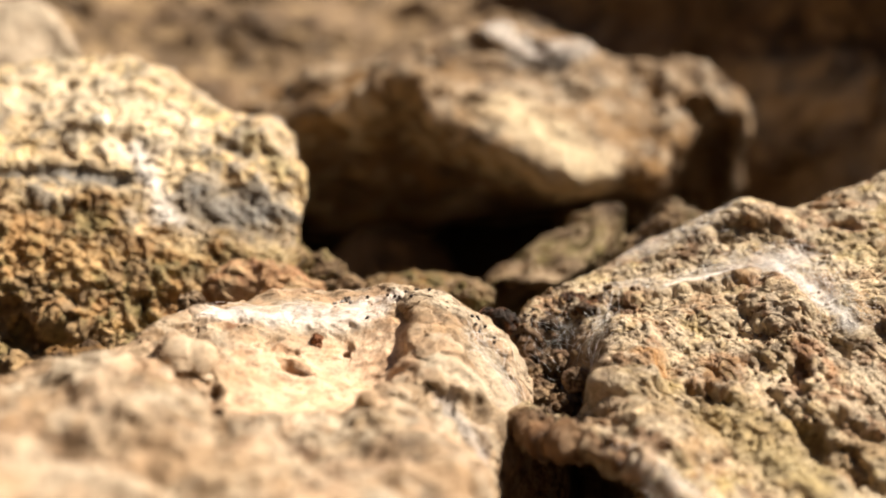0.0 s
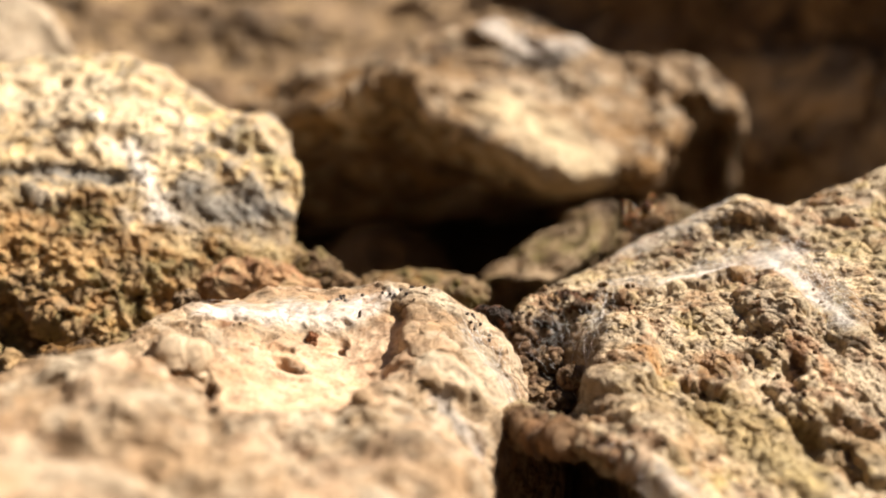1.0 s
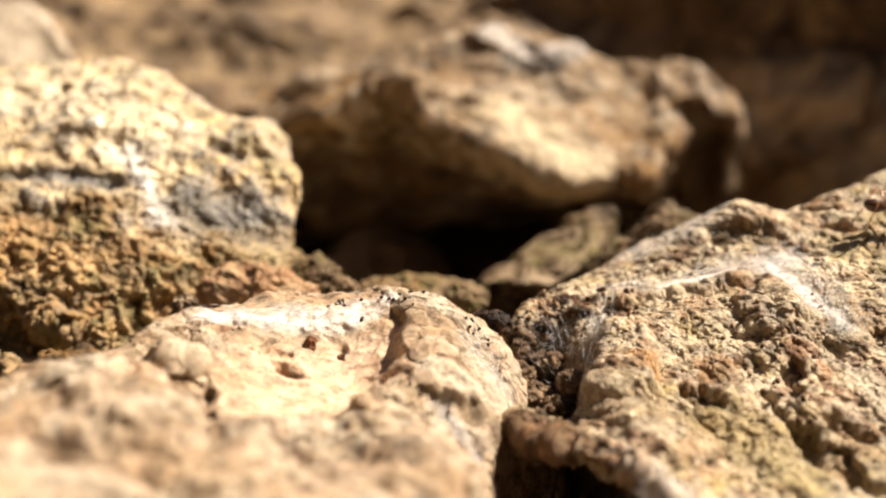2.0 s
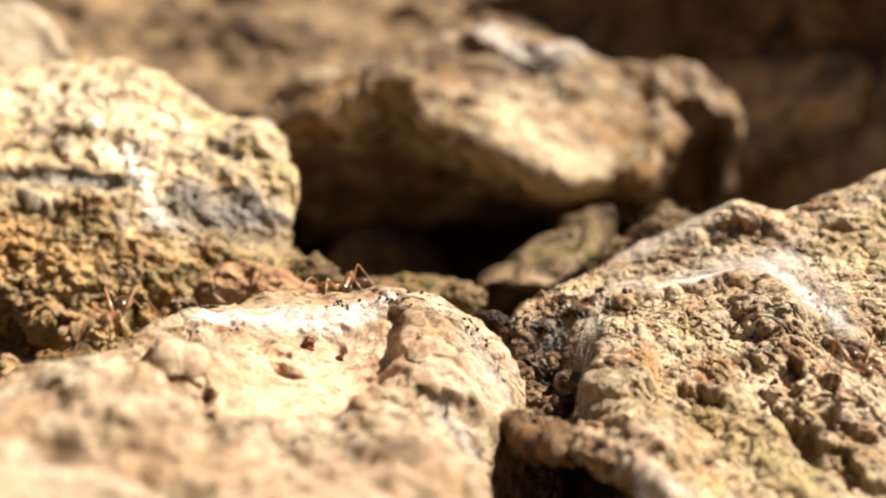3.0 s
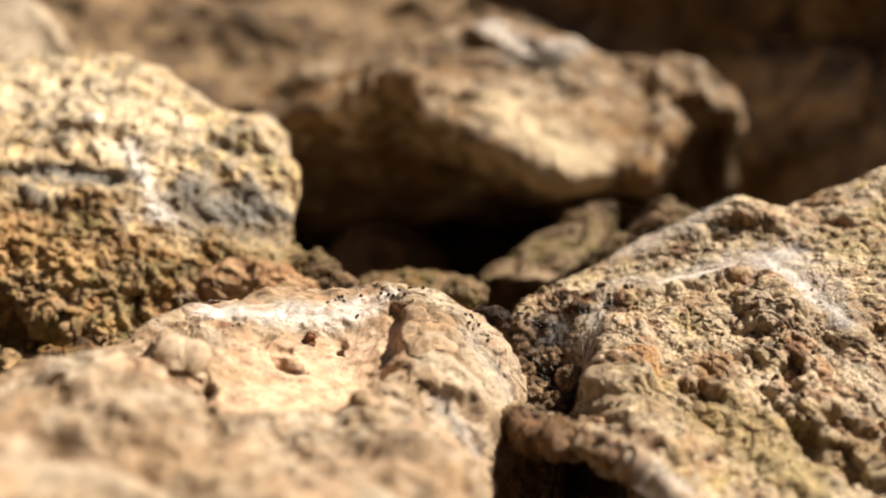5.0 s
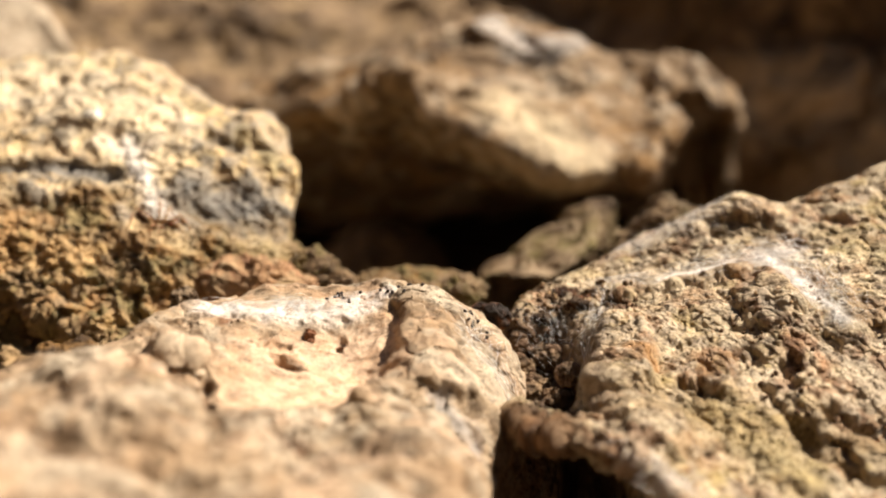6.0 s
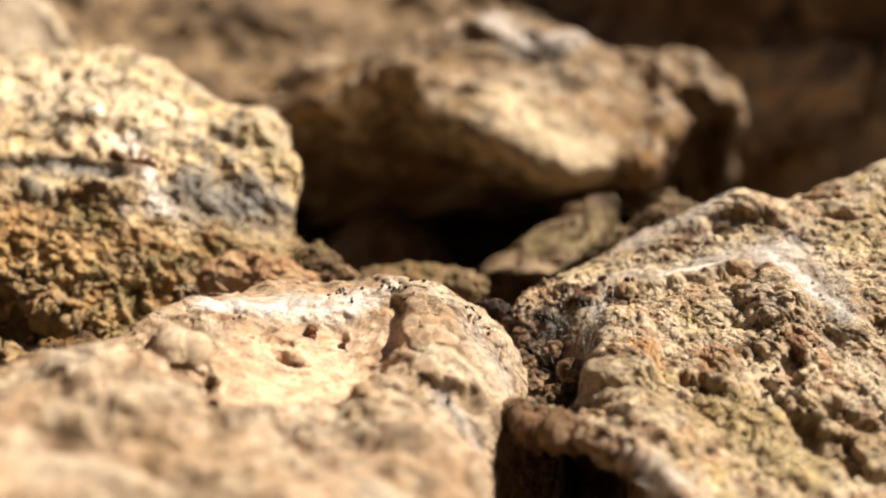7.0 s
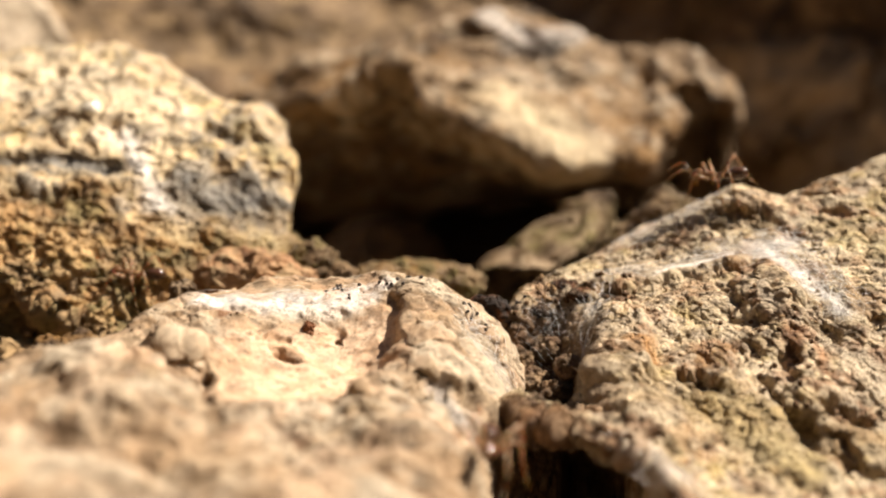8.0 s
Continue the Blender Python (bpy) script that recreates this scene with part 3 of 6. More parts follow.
    st.stain_or_light((-23.8, 92.4, 18.6), (-13.4, 97.7, 17.7), 2.42, (0.24, 0.19, 0.09), 0.6)
    st.speckle(1.3, OLIVE, 0.7, 0.3, mask=low)
    st.speckle(1.6, (0.42, 0.28, 0.11), 0.7, 0.35, 2.0, mask=low)
    st.speckle(0.9, DARK, 0.7, 0.25, 5.0, mask=low)
    st.veins(2.6, (0.21, 0.175, 0.07), 0.6, 0.58, 8.0, mask=low)
    st.veins(3.4, (0.38, 0.21, 0.08), 0.6, 0.62, 12.0, mask=low)
    st.speckle(2.2, TAN, 0.6, 0.35, 7.0, mask=low)
    ob = st.link("rock", CRUST)
    tagged(ob, "cream and grey stone with a crumbly ochre base", "rock", "weathered stones")


def near_left_stone():
    st = Stone(sections(
    (-34.7, 66.3, 14.1,  -29.2, 70, 12.8,  -24.8, 77.7, 10.6,  -20.5, 85.6, 9,  -14, 87.7, 9.2,  -7.6, 88.6, 8.8,  -1.6, 87.7, 9.2,  2.1, 85.6, 9,  4.8, 85.1, 7.3,  10.2, 83.5, 1.2),
    (-27.9, 54.1, 22.8,  -25.3, 61.8, 20.6,  -21.6, 68.7, 19.5,  -18.4, 77, 19.5,  -12.5, 80.1, 19.4,  -6.8, 81.1, 19.4,  -1.4, 80.2, 19.7,  1.3, 80, 18.9,  3.9, 78.4, 16.9,  8.7, 79.2, 8.1),
    (-26, 50, 22.9,  -23.4, 56.8, 21.2,  -19.8, 62.7, 20.1,  -16.9, 68.9, 19.9,  -12.4, 71.9, 19.6,  -6.9, 72.8, 19.1,  -1.5, 74.9, 19.2,  1.8, 74.5, 17.9,  4.3, 73.8, 15.3,  8.2, 76.1, 8.2),
    (-23.6, 44.8, 22.8,  -21.1, 50.6, 21.4,  -17.7, 55.5, 20.4,  -15.4, 60.5, 19.6,  -11.8, 63.3, 18.4,  -6.4, 66.3, 17.9,  -1.6, 68.2, 17.5,  2.2, 70.1, 16.8,  4.6, 71.4, 13.8,  7.9, 74.9, 7.5),
    (-21.7, 40.4, 21.9,  -19.2, 45.4, 21.2,  -16, 49.4, 20.6,  -13.5, 52.2, 19.5,  -9.6, 54.1, 18.9,  -5.6, 57.1, 18.4,  -1.4, 59.9, 17.4,  1.2, 61.8, 16.8,  2.7, 65.2, 14.1,  3.6, 68.9, 4.7),
    (-19.8, 35.9, 20.6,  -17.3, 40, 20.4,  -13.4, 42.1, 20.4,  -10.9, 44, 19.8,  -7.8, 45.9, 19.3,  -4.3, 47.8, 18.8,  -1.2, 49.7, 18,  0.7, 51.5, 17.1,  2.1, 57.8, 13.3,  2.7, 63.5, 3.9),
    (-18.3, 31.1, 14.3,  -16.1, 34.9, 13.1,  -12.6, 36.9, 12.6,  -10.2, 38.8, 12.2,  -7.4, 40.5, 10.8,  -4, 42.2, 9.4,  -1.1, 43.9, 8,  1, 45.6, 6.5,  2, 52.4, 0.8,  2.6, 58.2, -8.2),
), 520, (16, 100, 100, 100, 80, 16))
    smooth = np.maximum(st.near((-10.8, 65.6, 18.6), (-6, 69.6, 18.5), 5.6, 0.4), 0.8 * st.near((-14.3, 76.3, 20.6), (-5.7, 76.9, 20.1), 2.2, 0.6))
    smooth = np.maximum(smooth, st.near((-12.7, 70.4, 19.5), (-4.6, 73.2, 19.1), 2.6, 0.5))
    worn = 1 - 0.92 * smooth
    st.crags(9, 0.8, 4)
    st.ridges(8, 0.5, 4)
    st.bump((-10.8, 65.6, 18.6), (-6, 69.6, 18.5), 6.0, -0.9)
    st.bump((-0.7, 76.3, 19.7), (-1.2, 70.1, 17.9), 2.8, 0.75, 0.6)
    st.bump((-1.4, 68.7, 17.7), (-2.6, 57.9, 18.1), 4.2, 1.0, 0.5)
    st.bump((-17.6, 67.7, 19.9), (-16, 66.2, 19.8), 1.74, 1.3, 0.5)
    st.bump((-18.9, 59.4, 20.4), (-10.8, 52.8, 19.2), 4.0, 1.2, 0.4)
    st.settle()
    st.bump((-13.6, 64.1, 19.2), (-13, 61.8, 18.9), 0.9, -1.6, 0.7)
    st.bump((-17.2, 63.2, 20), (-14.3, 62.6, 19.2), 0.53, -0.5, 0.7)
    st.bump((-14.1, 65.2, 19.2), (-12.9, 61.8, 18.7), 0.6, -0.6, 0.5)
    st.bump((-16.5, 66.5, 19.9), (-16.1, 65.8, 19.8), 0.34, -0.3, 0.7)
    st.bump((-18.5, 62.2, 20.1), (-18.2, 59.9, 20.2), 0.58, -0.5, 0.6)
    st.bump((-4.7, 62, 17.9), (-0.9, 67.3, 17.3), 1.02, 0.6, 0.6)
    st.bump((0.6, 65.9, 17.1), (1.4, 60.3, 16.8), 0.87, -0.5, 0.6)
    st.bump((-11.6, 71.6, 19.5), (-9.9, 71.8, 19.3), 0.37, -0.3, 0.6)
    st.bump((-15, 61.8, 19.6), (-10.3, 56.5, 18.9), 1.1, -0.8, 0.7)
    st.bump((-10.3, 56.5, 18.9), (-7.2, 55.6, 18.8), 0.8, -0.8, 0.8)
    st.bump((-10.8, 70.9, 19.5), (-9.3, 70.2, 19.1), 0.9, -0.3, 0.95)
    st.bump((-12.2, 71.5, 19.7), (-11.4, 72.6, 19.7), 0.6, -0.5, 0.7)
    st.bump((-7.3, 72.5, 19.3), (-7.2, 72.9, 19.3), 0.7, -0.3, 0.9)
    st.bump((-3.3, 75.3, 19.6), (-3.5, 70.7, 18.5), 0.9, -0.3, 0.8)
    st.bump((-3.5, 70.7, 18.5), (-5.4, 62.3, 18.1), 0.9, -0.3, 0.8)
    st.bump((-7.5, 58.1, 18.6), (-3.8, 57.5, 18.2), 0.9, -0.9, 0.7)
    st.bump((-18.5, 57.1, 20.5), (-17.7, 56.6, 20.4), 1.1, -0.5, 0.9)
    st.bump((-12.6, 55.3, 19.2), (-12.3, 54.6, 19.3), 1.0, -1.0, 0.8)
    st.bump((-6.9, 50.7, 19.6), (-6.7, 50, 19.7), 1.0, -1.2, 0.8)
    st.bump((-18.9, 51.6, 21.1), (-18, 51.8, 20.9), 1.6, -0.5, 0.9)
    st.bump((-19.3, 71.4, 20.6), (-13.4, 73.6, 20.1), 0.5, -0.5, 0.8)
    st.bump((0.5, 64.3, 17.3), (1.6, 65.9, 16.9), 1.2, -1.0, 0.7)
    st.bump((-14.1, 65.8, 19.2), (-12.8, 61.6, 18.7), 0.67, -1, 0.45)
    st.bump((-15.2, 61.5, 19.5), (-10.8, 57.2, 18.7), 0.38, -0.35, 0.6)
    st.bump((-10.7, 56.7, 18.8), (-6.8, 56.6, 18.6), 0.36, -0.35, 0.6)
    st.bump((-10.5, 70.3, 19.2), (-9.1, 70.1, 18.9), 0.51, -0.35, 0.6)
    st.bump((-14.5, 65.8, 19.4), (-13.2, 57.6, 19.1), 0.78, -0.8, 0.5)
    st.bump((-16.1, 65.3, 19.8), (-15.6, 65, 19.6), 1.35, 0.9, 0.6)
    st.ridges(3.6, 0.34, 4, 0.5, mask=worn)
    st.flakes(2.6, 0.12, 2.0, mask=worn)
    st.pits(2.2, 0.35, 0.3, mask=worn)
    st.settle()
    st.pits(0.9, 0.16, 0.3, 2.2, mask=0.12 + 0.88 * worn)
    st.rough(0.7, 0.11, 4, 0.6, mask=0.15 + 0.85 * worn)
    st.settle()
    st.base(PALE, CREAM, (0.45, 0.315, 0.205), (0.36, 0.25, 0.15), size=5)
    st.veins(3, BROWN, 0.5, 0.64, 3.0, mask=worn)
    st.veins(5, (0.30, 0.19, 0.10), 0.5, 0.60, 6.0)
    st.veins(1.0, BROWN, 0.5, 0.66, 1.5, mask=worn)
    st.veins(2.2, CREAM, 0.6, 0.62, 9.0)
    st.stain_or_light((-10.4, 65.1, 18.4), (-6, 70.2, 18.7), 4.8, (0.59, 0.415, 0.28), 0.85)
    st.stain_or_light((-12.7, 70.4, 19.5), (-4.6, 73.2, 19.1), 2.4, (0.58, 0.42, 0.29), 0.75)
    st.stain_or_light((-15.8, 74.2, 20.5), (-5.3, 76.1, 19.9), 2.0, WHITE, 0.75, 1.0)
    st.stain_or_light((-14.4, 74.6, 20.3), (-10.3, 75.6, 20.1), 0.8, GREY, 0.5)
    st.stain_or_light((1.8, 74.1, 18), (3.5, 68.7, 15.4), 2.0, CREAM, 0.7)
    st.stain_or_light((-14.9, 61.8, 19.6), (-10.7, 56.8, 18.9), 0.9, GREY, 0.85)
    st.stain_or_light((-20.1, 49.3, 21.5), (-16.2, 48.3, 20.8), 3.0, CREAM, 0.6)
    st.stain_or_light((-16.1, 52.7, 20.5), (-10.1, 51.9, 19.3), 3.0, (0.35, 0.24, 0.14), 0.6)
    # notch below the knob: its shade put into the colour
    st.stain_or_light((-13.7, 64.2, 19.1), (-13.1, 62, 18.9), 0.8, (0.17, 0.085, 0.045), 0.85)
    st.stain_or_light((-9.2, 73.3, 19.5), (-9.2, 73.5, 19.5), 0.5, RUST, 0.8)
    st.stain_or_light((-7.3, 72.7, 19.3), (-7.3, 72.7, 19.3), 0.45, BROWN, 0.9)
    # dark brown mark: the standing chip's cast shadow, painted on
    st.stain_or_light((-10.4, 70.4, 19.3), (-9.3, 70.2, 19.1), 0.6, (0.22, 0.11, 0.05), 0.75)
    st.stain_or_light((-11.5, 61.3, 18.6), (-7.8, 66.4, 18.2), 2.6, (0.56, 0.39, 0.25), 0.5)
    # brown hollow, its shade put into the colour
    st.stain_or_light((-18.9, 51.3, 21.1), (-18, 52.6, 20.8), 1.4, BROWN, 0.7)
    st.stain_or_light((-10.4, 56.9, 18.8), (-7.2, 55.4, 18.8), 0.9, RUST, 0.6)
    st.stain_or_light((-14.4, 72.6, 20.1), (-14.2, 72.7, 20), 0.5, RUST, 0.7)
    # more painted shade: the notch, then the chip's shadow
    st.stain_or_light((-14.1, 65.4, 19.2), (-12.9, 61.8, 18.7), 0.67, (0.12, 0.06, 0.03), 0.85)
    st.stain_or_light((-10.4, 70.2, 19.1), (-9.2, 70, 18.9), 0.51, (0.2, 0.1, 0.05), 0.8)
    st.stain_or_light((-11.6, 71.9, 19.5), (-9.5, 72, 19.3), 0.3, (0.26, 0.14, 0.07), 0.7)
    st.stain_or_light((-15.2, 61.5, 19.5), (-11, 57.4, 18.7), 0.44, (0.20, 0.19, 0.175), 0.75)
    st.stain_or_light((-10.7, 56.7, 18.8), (0.5, 59.8, 17.3), 0.43, (0.24, 0.16, 0.08), 0.6)
    # shade on the left of the rib, put into the colour
    st.stain_or_light((-3.6, 75.2, 19.5), (-1.8, 76, 19.6), 1.01, (0.30, 0.2, 0.11), 0.5)
    st.stain_or_light((-7.7, 59, 18.4), (-6.4, 58.3, 18.4), 0.5, (0.19, 0.12, 0.05), 0.7)
    st.stain_or_light((0.6, 65.9, 17.1), (2, 62.8, 16), 1.02, (0.36, 0.35, 0.34), 0.6)
    # pit darkened with painted shade
    st.stain_or_light((-7.1, 50.2, 19.6), (-5.5, 50.6, 19.5), 0.38, (0.2, 0.1, 0.05), 0.7)
    st.stain_or_light((-16.8, 73.8, 20.4), (-3.4, 77.3, 20.2), 0.62, WHITE, 0.7)
    # notch shade deepened, and the knob's sunlit side painted pale
    st.stain_or_light((-14.5, 65.9, 19.4), (-13.2, 57.6, 19.1), 0.71, (0.13, 0.065, 0.03), 0.85)
    st.stain_or_light((-16.1, 65.3, 19.8), (-15.5, 65, 19.6), 1.15, (0.60, 0.48, 0.34), 0.7)
    st.stain_or_light((-16.7, 57.8, 20.1), (-15.8, 56.6, 19.9), 0.61, (0.26, 0.18, 0.09), 0.6)
    st.speckle(0.45, (0.36, 0.21, 0.11), 0.6, 0.35, 4.0, mask=smooth)
    st.veins(1.4, (0.46, 0.29, 0.17), 0.55, 0.58, 13.0, mask=smooth)
    st.speckle(0.5, BROWN, 0.55, 0.12, mask=0.3 + 0.7 * worn)
    ob = st.link("rock", LIMESTONE)
    tagged(ob, "pale tan limestone with a smooth sunlit hollow", "rock", "weathered stones")
    return st


def near_right_stone():
    st = Stone(sections(
    (0.8, 90.2, 3,  4.7, 93.3, 6.9,  9, 97.3, 6.3,  14.6, 101.6, 6.9,  18.1, 104, 8.3,  21.7, 106.5, 9.7,  30.5, 108.7, 10.2,  36.1, 110.6, 9.5,  44.1, 110.9, 10.6,  53.9, 109.3, 12.3),
    (1.6, 85.6, 9,  5.1, 84.3, 15.6,  7.7, 87.7, 17,  11.9, 91.1, 17.9,  15.5, 93.6, 19.5,  20.5, 94.1, 21.6,  24.9, 93.7, 23.7,  29.3, 94.4, 22.5,  37.1, 96.2, 25.3,  45.9, 95.9, 28),
    (2.4, 81.9, 6.9,  5.5, 81.1, 15.3,  8.4, 83.7, 17.5,  12, 85, 18.3,  15.9, 85.2, 19,  20.5, 84.4, 20,  25.4, 83.7, 21.1,  28.8, 83.7, 21.3,  33.8, 85, 22.3,  41.6, 85.3, 23.5),
    (2.7, 77.8, 7,  5.6, 79.4, 13,  8, 81.8, 14.1,  11, 79.5, 17.3,  14.7, 77.8, 18.4,  19.1, 77.9, 18.8,  23.7, 76, 19.5,  26.9, 76.1, 19.8,  30.7, 76.3, 20.5,  37.8, 76.6, 21.7),
    (2.9, 78.6, 6.1,  5.8, 77.7, 10.3,  8.3, 77.9, 11.1,  10.5, 72, 16.2,  14, 71.1, 16.7,  18, 71.1, 16.7,  22.4, 70.7, 17.2,  25.6, 71.3, 17.5,  30, 72.4, 17.9,  36.9, 73.6, 18.2),
    (2.5, 74.5, 10.1,  4.6, 71, 14.2,  6.8, 69.5, 14.6,  9.4, 65.7, 15.8,  12.9, 64.6, 15.7,  16.8, 65.5, 15.2,  21.1, 65.6, 15.5,  24.4, 66.1, 15.3,  29.2, 67.7, 15.5,  36.1, 68.8, 15.7),
    (2.5, 73.7, 11.1,  3.7, 69.5, 14.7,  5.5, 65.6, 15.4,  9.4, 61.1, 16.2,  12.2, 58.9, 15.5,  15.8, 59.1, 14.4,  19.9, 60, 13.9,  23.4, 61, 13.7,  27.8, 62, 13.6,  34.4, 63.1, 13.8),
    (2.8, 80.8, 6.5,  4.5, 86.1, 6.9,  7.7, 88.6, 4.6,  13.6, 87.2, 3.6,  12.3, 60.1, 14.2,  14.3, 52.4, 12.8,  18.1, 53.3, 12.2,  21.4, 54.2, 11.6,  25, 54.2, 11.6,  30.9, 55.1, 11.1),
    (2.8, 78.5, -5.7,  4.1, 77.7, -5.2,  6.9, 69.6, -4.4,  11.1, 63.4, -4.3,  12.3, 54.1, -0.5,  15.3, 53.2, 0.2,  19, 53.2, 0.1,  22.1, 53.2, 0.1,  25.8, 53.2, 0.1,  31.4, 53.2, 0.1),
), 580, (16, 90, 84, 90, 80, 60, 46, 16))
    web = np.maximum(np.maximum(st.near((15.7, 83.6, 18.9), (21.8, 83.8, 20.2), 0.94, 0.6), st.near((22.2, 85.1, 20.7), (26, 84.2, 21.3), 1.47, 0.6)), st.near((24.8, 83.9, 21), (27.7, 74.8, 19.5), 1.38, 0.6))
    bare = 1 - 0.75 * web
    st.crags(9, 0.5, 4)
    st.ridges(6, 0.4, 5, 0.55, mask=bare)
    st.lift += 0.25 * web
    st.bump((12.1, 83.4, 18.2), (21.6, 83.6, 20.2), 1.71, 0.7, 0.5)
    st.bump((23, 79, 19.9), (23.3, 77.1, 19.6), 2.41, 0.7, 0.5)
    st.bump((12.9, 77.3, 17.9), (12, 70, 16.6), 2.3, 1, 0.5)
    st.bump((12, 69.2, 16.5), (12.8, 62.9, 15.5), 2.62, 0.9, 0.5)
    st.bump((23.5, 69.5, 16.8), (25.9, 62.6, 13.9), 1.4, 0.5, 0.5)
    st.bump((18, 68.6, 16), (21.5, 61, 14), 2.41, 0.6, 0.5)
    st.settle()
    # hollows, the deep ones in a chain down the flank
    st.bump((22.3, 65.5, 15.4), (22.6, 63.8, 14.7), 1.51, -1.45, 0.28)
    st.bump((24.8, 67.1, 15.7), (26.3, 66.4, 15.2), 1.06, -1, 0.35)
    st.bump((24.7, 64.6, 14.7), (24.6, 61.9, 13.8), 0.88, -0.95, 0.28)
    st.bump((21, 69.7, 16.7), (21.4, 66.7, 15.8), 0.65, -0.6, 0.5)
    st.bump((16.3, 70.2, 16.5), (17, 69.4, 16.2), 1.25, -1, 0.45)
    st.bump((17.5, 72.6, 17.1), (17.8, 72.3, 17), 0.68, -0.5, 0.5)
    st.bump((20.7, 73.1, 17.8), (21.1, 72.1, 17.5), 0.76, -0.5, 0.5)
    st.bump((22.9, 71.7, 17.7), (22.9, 69.9, 17), 0.89, -0.8, 0.45)
    st.bump((24, 73.8, 18.8), (24.3, 73.5, 18.6), 0.53, -0.45, 0.5)
    st.bump((16.6, 64.1, 15), (16.7, 63.9, 15), 0.55, -0.5, 0.6)
    st.bump((13.7, 63.5, 15.4), (13.7, 63.3, 15.4), 0.47, -0.4, 0.6)
    st.bump((13.9, 69.5, 16.4), (13, 68.1, 16.2), 0.65, -0.5, 0.5)
    st.bump((22, 89.3, 22.5), (25.8, 87.2, 22.8), 1.69, -0.75, 0.5)
    st.bump((27.5, 85.9, 22), (28.4, 85, 21.6), 0.95, -0.7, 0.5)
    st.bump((29.6, 92.2, 23.3), (31.4, 91, 24), 0.83, -0.6, 0.5)
    st.bump((30.1, 88.9, 23.1), (31.4, 88.2, 23.1), 0.71, -0.5, 0.5)
    st.bump((32.3, 85.6, 22.2), (31.9, 83.8, 21.8), 0.39, -0.35, 0.5)
    st.bump((26.2, 73.6, 18.7), (26.7, 72.8, 18.3), 0.68, -0.6, 0.5)
    st.bump((29.4, 73.9, 19.1), (29.5, 73.6, 18.8), 0.69, -0.5, 0.5)
    st.bump((8.1, 78.6, 10.9), (8.5, 73.1, 12.8), 1.6, -0.9, 0.7)
    st.bump((10.3, 84.6, 18), (12.9, 81.8, 18.3), 0.6, -0.4, 0.6)
    st.ridges(3.0, 0.2, 4, 0.5, 2.0, mask=bare)
    st.pits(2.4, 0.3, 0.25, mask=bare)
    st.settle()
    st.strata((0.55, -0.45, -0.7), 6.0, 1.1, 0.2, mask=bare)
    st.rough(1.3, 0.13, 4, 0.6, 3.0, mask=bare)
    lip = np.maximum(st.near((4.2, 67.3, 15.6), (6.3, 63.4, 16.3), 1.72, 0.6), st.near((6.3, 63.4, 16.3), (10.7, 59.4, 16.3), 1.62, 0.6))
    st.rough(2.4, 0.8, 4, 0.6, 2.0, mask=lip)
    st.ridges(1.6, 0.4, 4, 0.6, 4.0, mask=lip)
    st.pits(1.6, 0.7, 0.5, 9.0, mask=lip)
    st.pits(1.0, 0.26, 0.35, 6.0, mask=bare)
    st.settle()
    st.rough(0.45, 0.085, 3, 0.6, mask=bare)
    st.rough(1.0, 0.35, 4, 0.65, 7.0, mask=st.near((6.6, 81.3, 16), (7.4, 63.9, 16.3), 2.65, 0.7))
    st.settle()
    st.base((0.48, 0.36, 0.22), (0.42, 0.31, 0.19), (0.54, 0.43, 0.29), (0.52, 0.42, 0.28), (0.50, 0.41, 0.27), (0.38, 0.29, 0.13), size=4)
    st.veins(2.5, BROWN, 0.4, 0.67, 8.0)
    st.veins(3.0, RUST, 0.55, 0.68, 11.0)
    st.veins(1.4, (0.50, 0.42, 0.30), 0.6, 0.66, 14.0)
    st.veins(4.0, (0.30, 0.16, 0.07), 0.5, 0.65, 2.5)
    st.veins(1.2, BROWN, 0.55, 0.66, 5.5)
    st.veins(1.6, CREAM, 0.6, 0.66, 7.1)
    st.stain_or_light((11.9, 84, 18.2), (17, 83.7, 19.1), 0.95, CREAM, 0.6)
    st.stain_or_light((16.9, 83.5, 19.1), (21.8, 83.8, 20.2), 0.68, WHITE, 0.9)
    st.stain_or_light((22, 84.8, 20.5), (26.1, 84.5, 21.5), 1.72, WHITE, 0.55)
    st.stain_or_light((24.8, 83.9, 21), (27.7, 74.8, 19.5), 1.06, WHITE, 0.9)
    st.stain_or_light((15.1, 91.1, 20.1), (20.7, 91.3, 22.2), 1.85, CREAM, 0.7)
    st.stain_or_light((13.2, 73.5, 17.2), (14.1, 72.1, 16.9), 1.14, (0.44, 0.22, 0.07), 0.75)
    st.stain_or_light((24, 73.8, 18.8), (22.6, 70, 16.9), 1.12, RUST, 0.65)
    st.stain_or_light((24.7, 73.7, 18.7), (25.1, 69.6, 16.7), 0.6, (0.34, 0.15, 0.06), 0.6)
    st.stain_or_light((24.9, 69.5, 16.7), (27.1, 65.9, 14.9), 0.57, CREAM, 0.8)
    st.stain_or_light((17, 67.5, 15.7), (20.7, 60.9, 14), 3.08, (0.38, 0.30, 0.125), 0.65)
    st.stain_or_light((30.6, 86.9, 22.5), (32.7, 81.7, 21.6), 2.57, (0.38, 0.32, 0.17), 0.6)
    st.stain_or_light((10.1, 61.6, 16.1), (12.4, 58.5, 15.2), 1.93, CREAM, 0.6)
    st.stain_or_light((29.9, 92.1, 23.4), (32.3, 90.9, 24.2), 1.1, RUST, 0.6)
    st.stain_or_light((29.6, 89.1, 23.1), (31.9, 88, 23.1), 1.16, (0.36, 0.2, 0.12), 0.6)
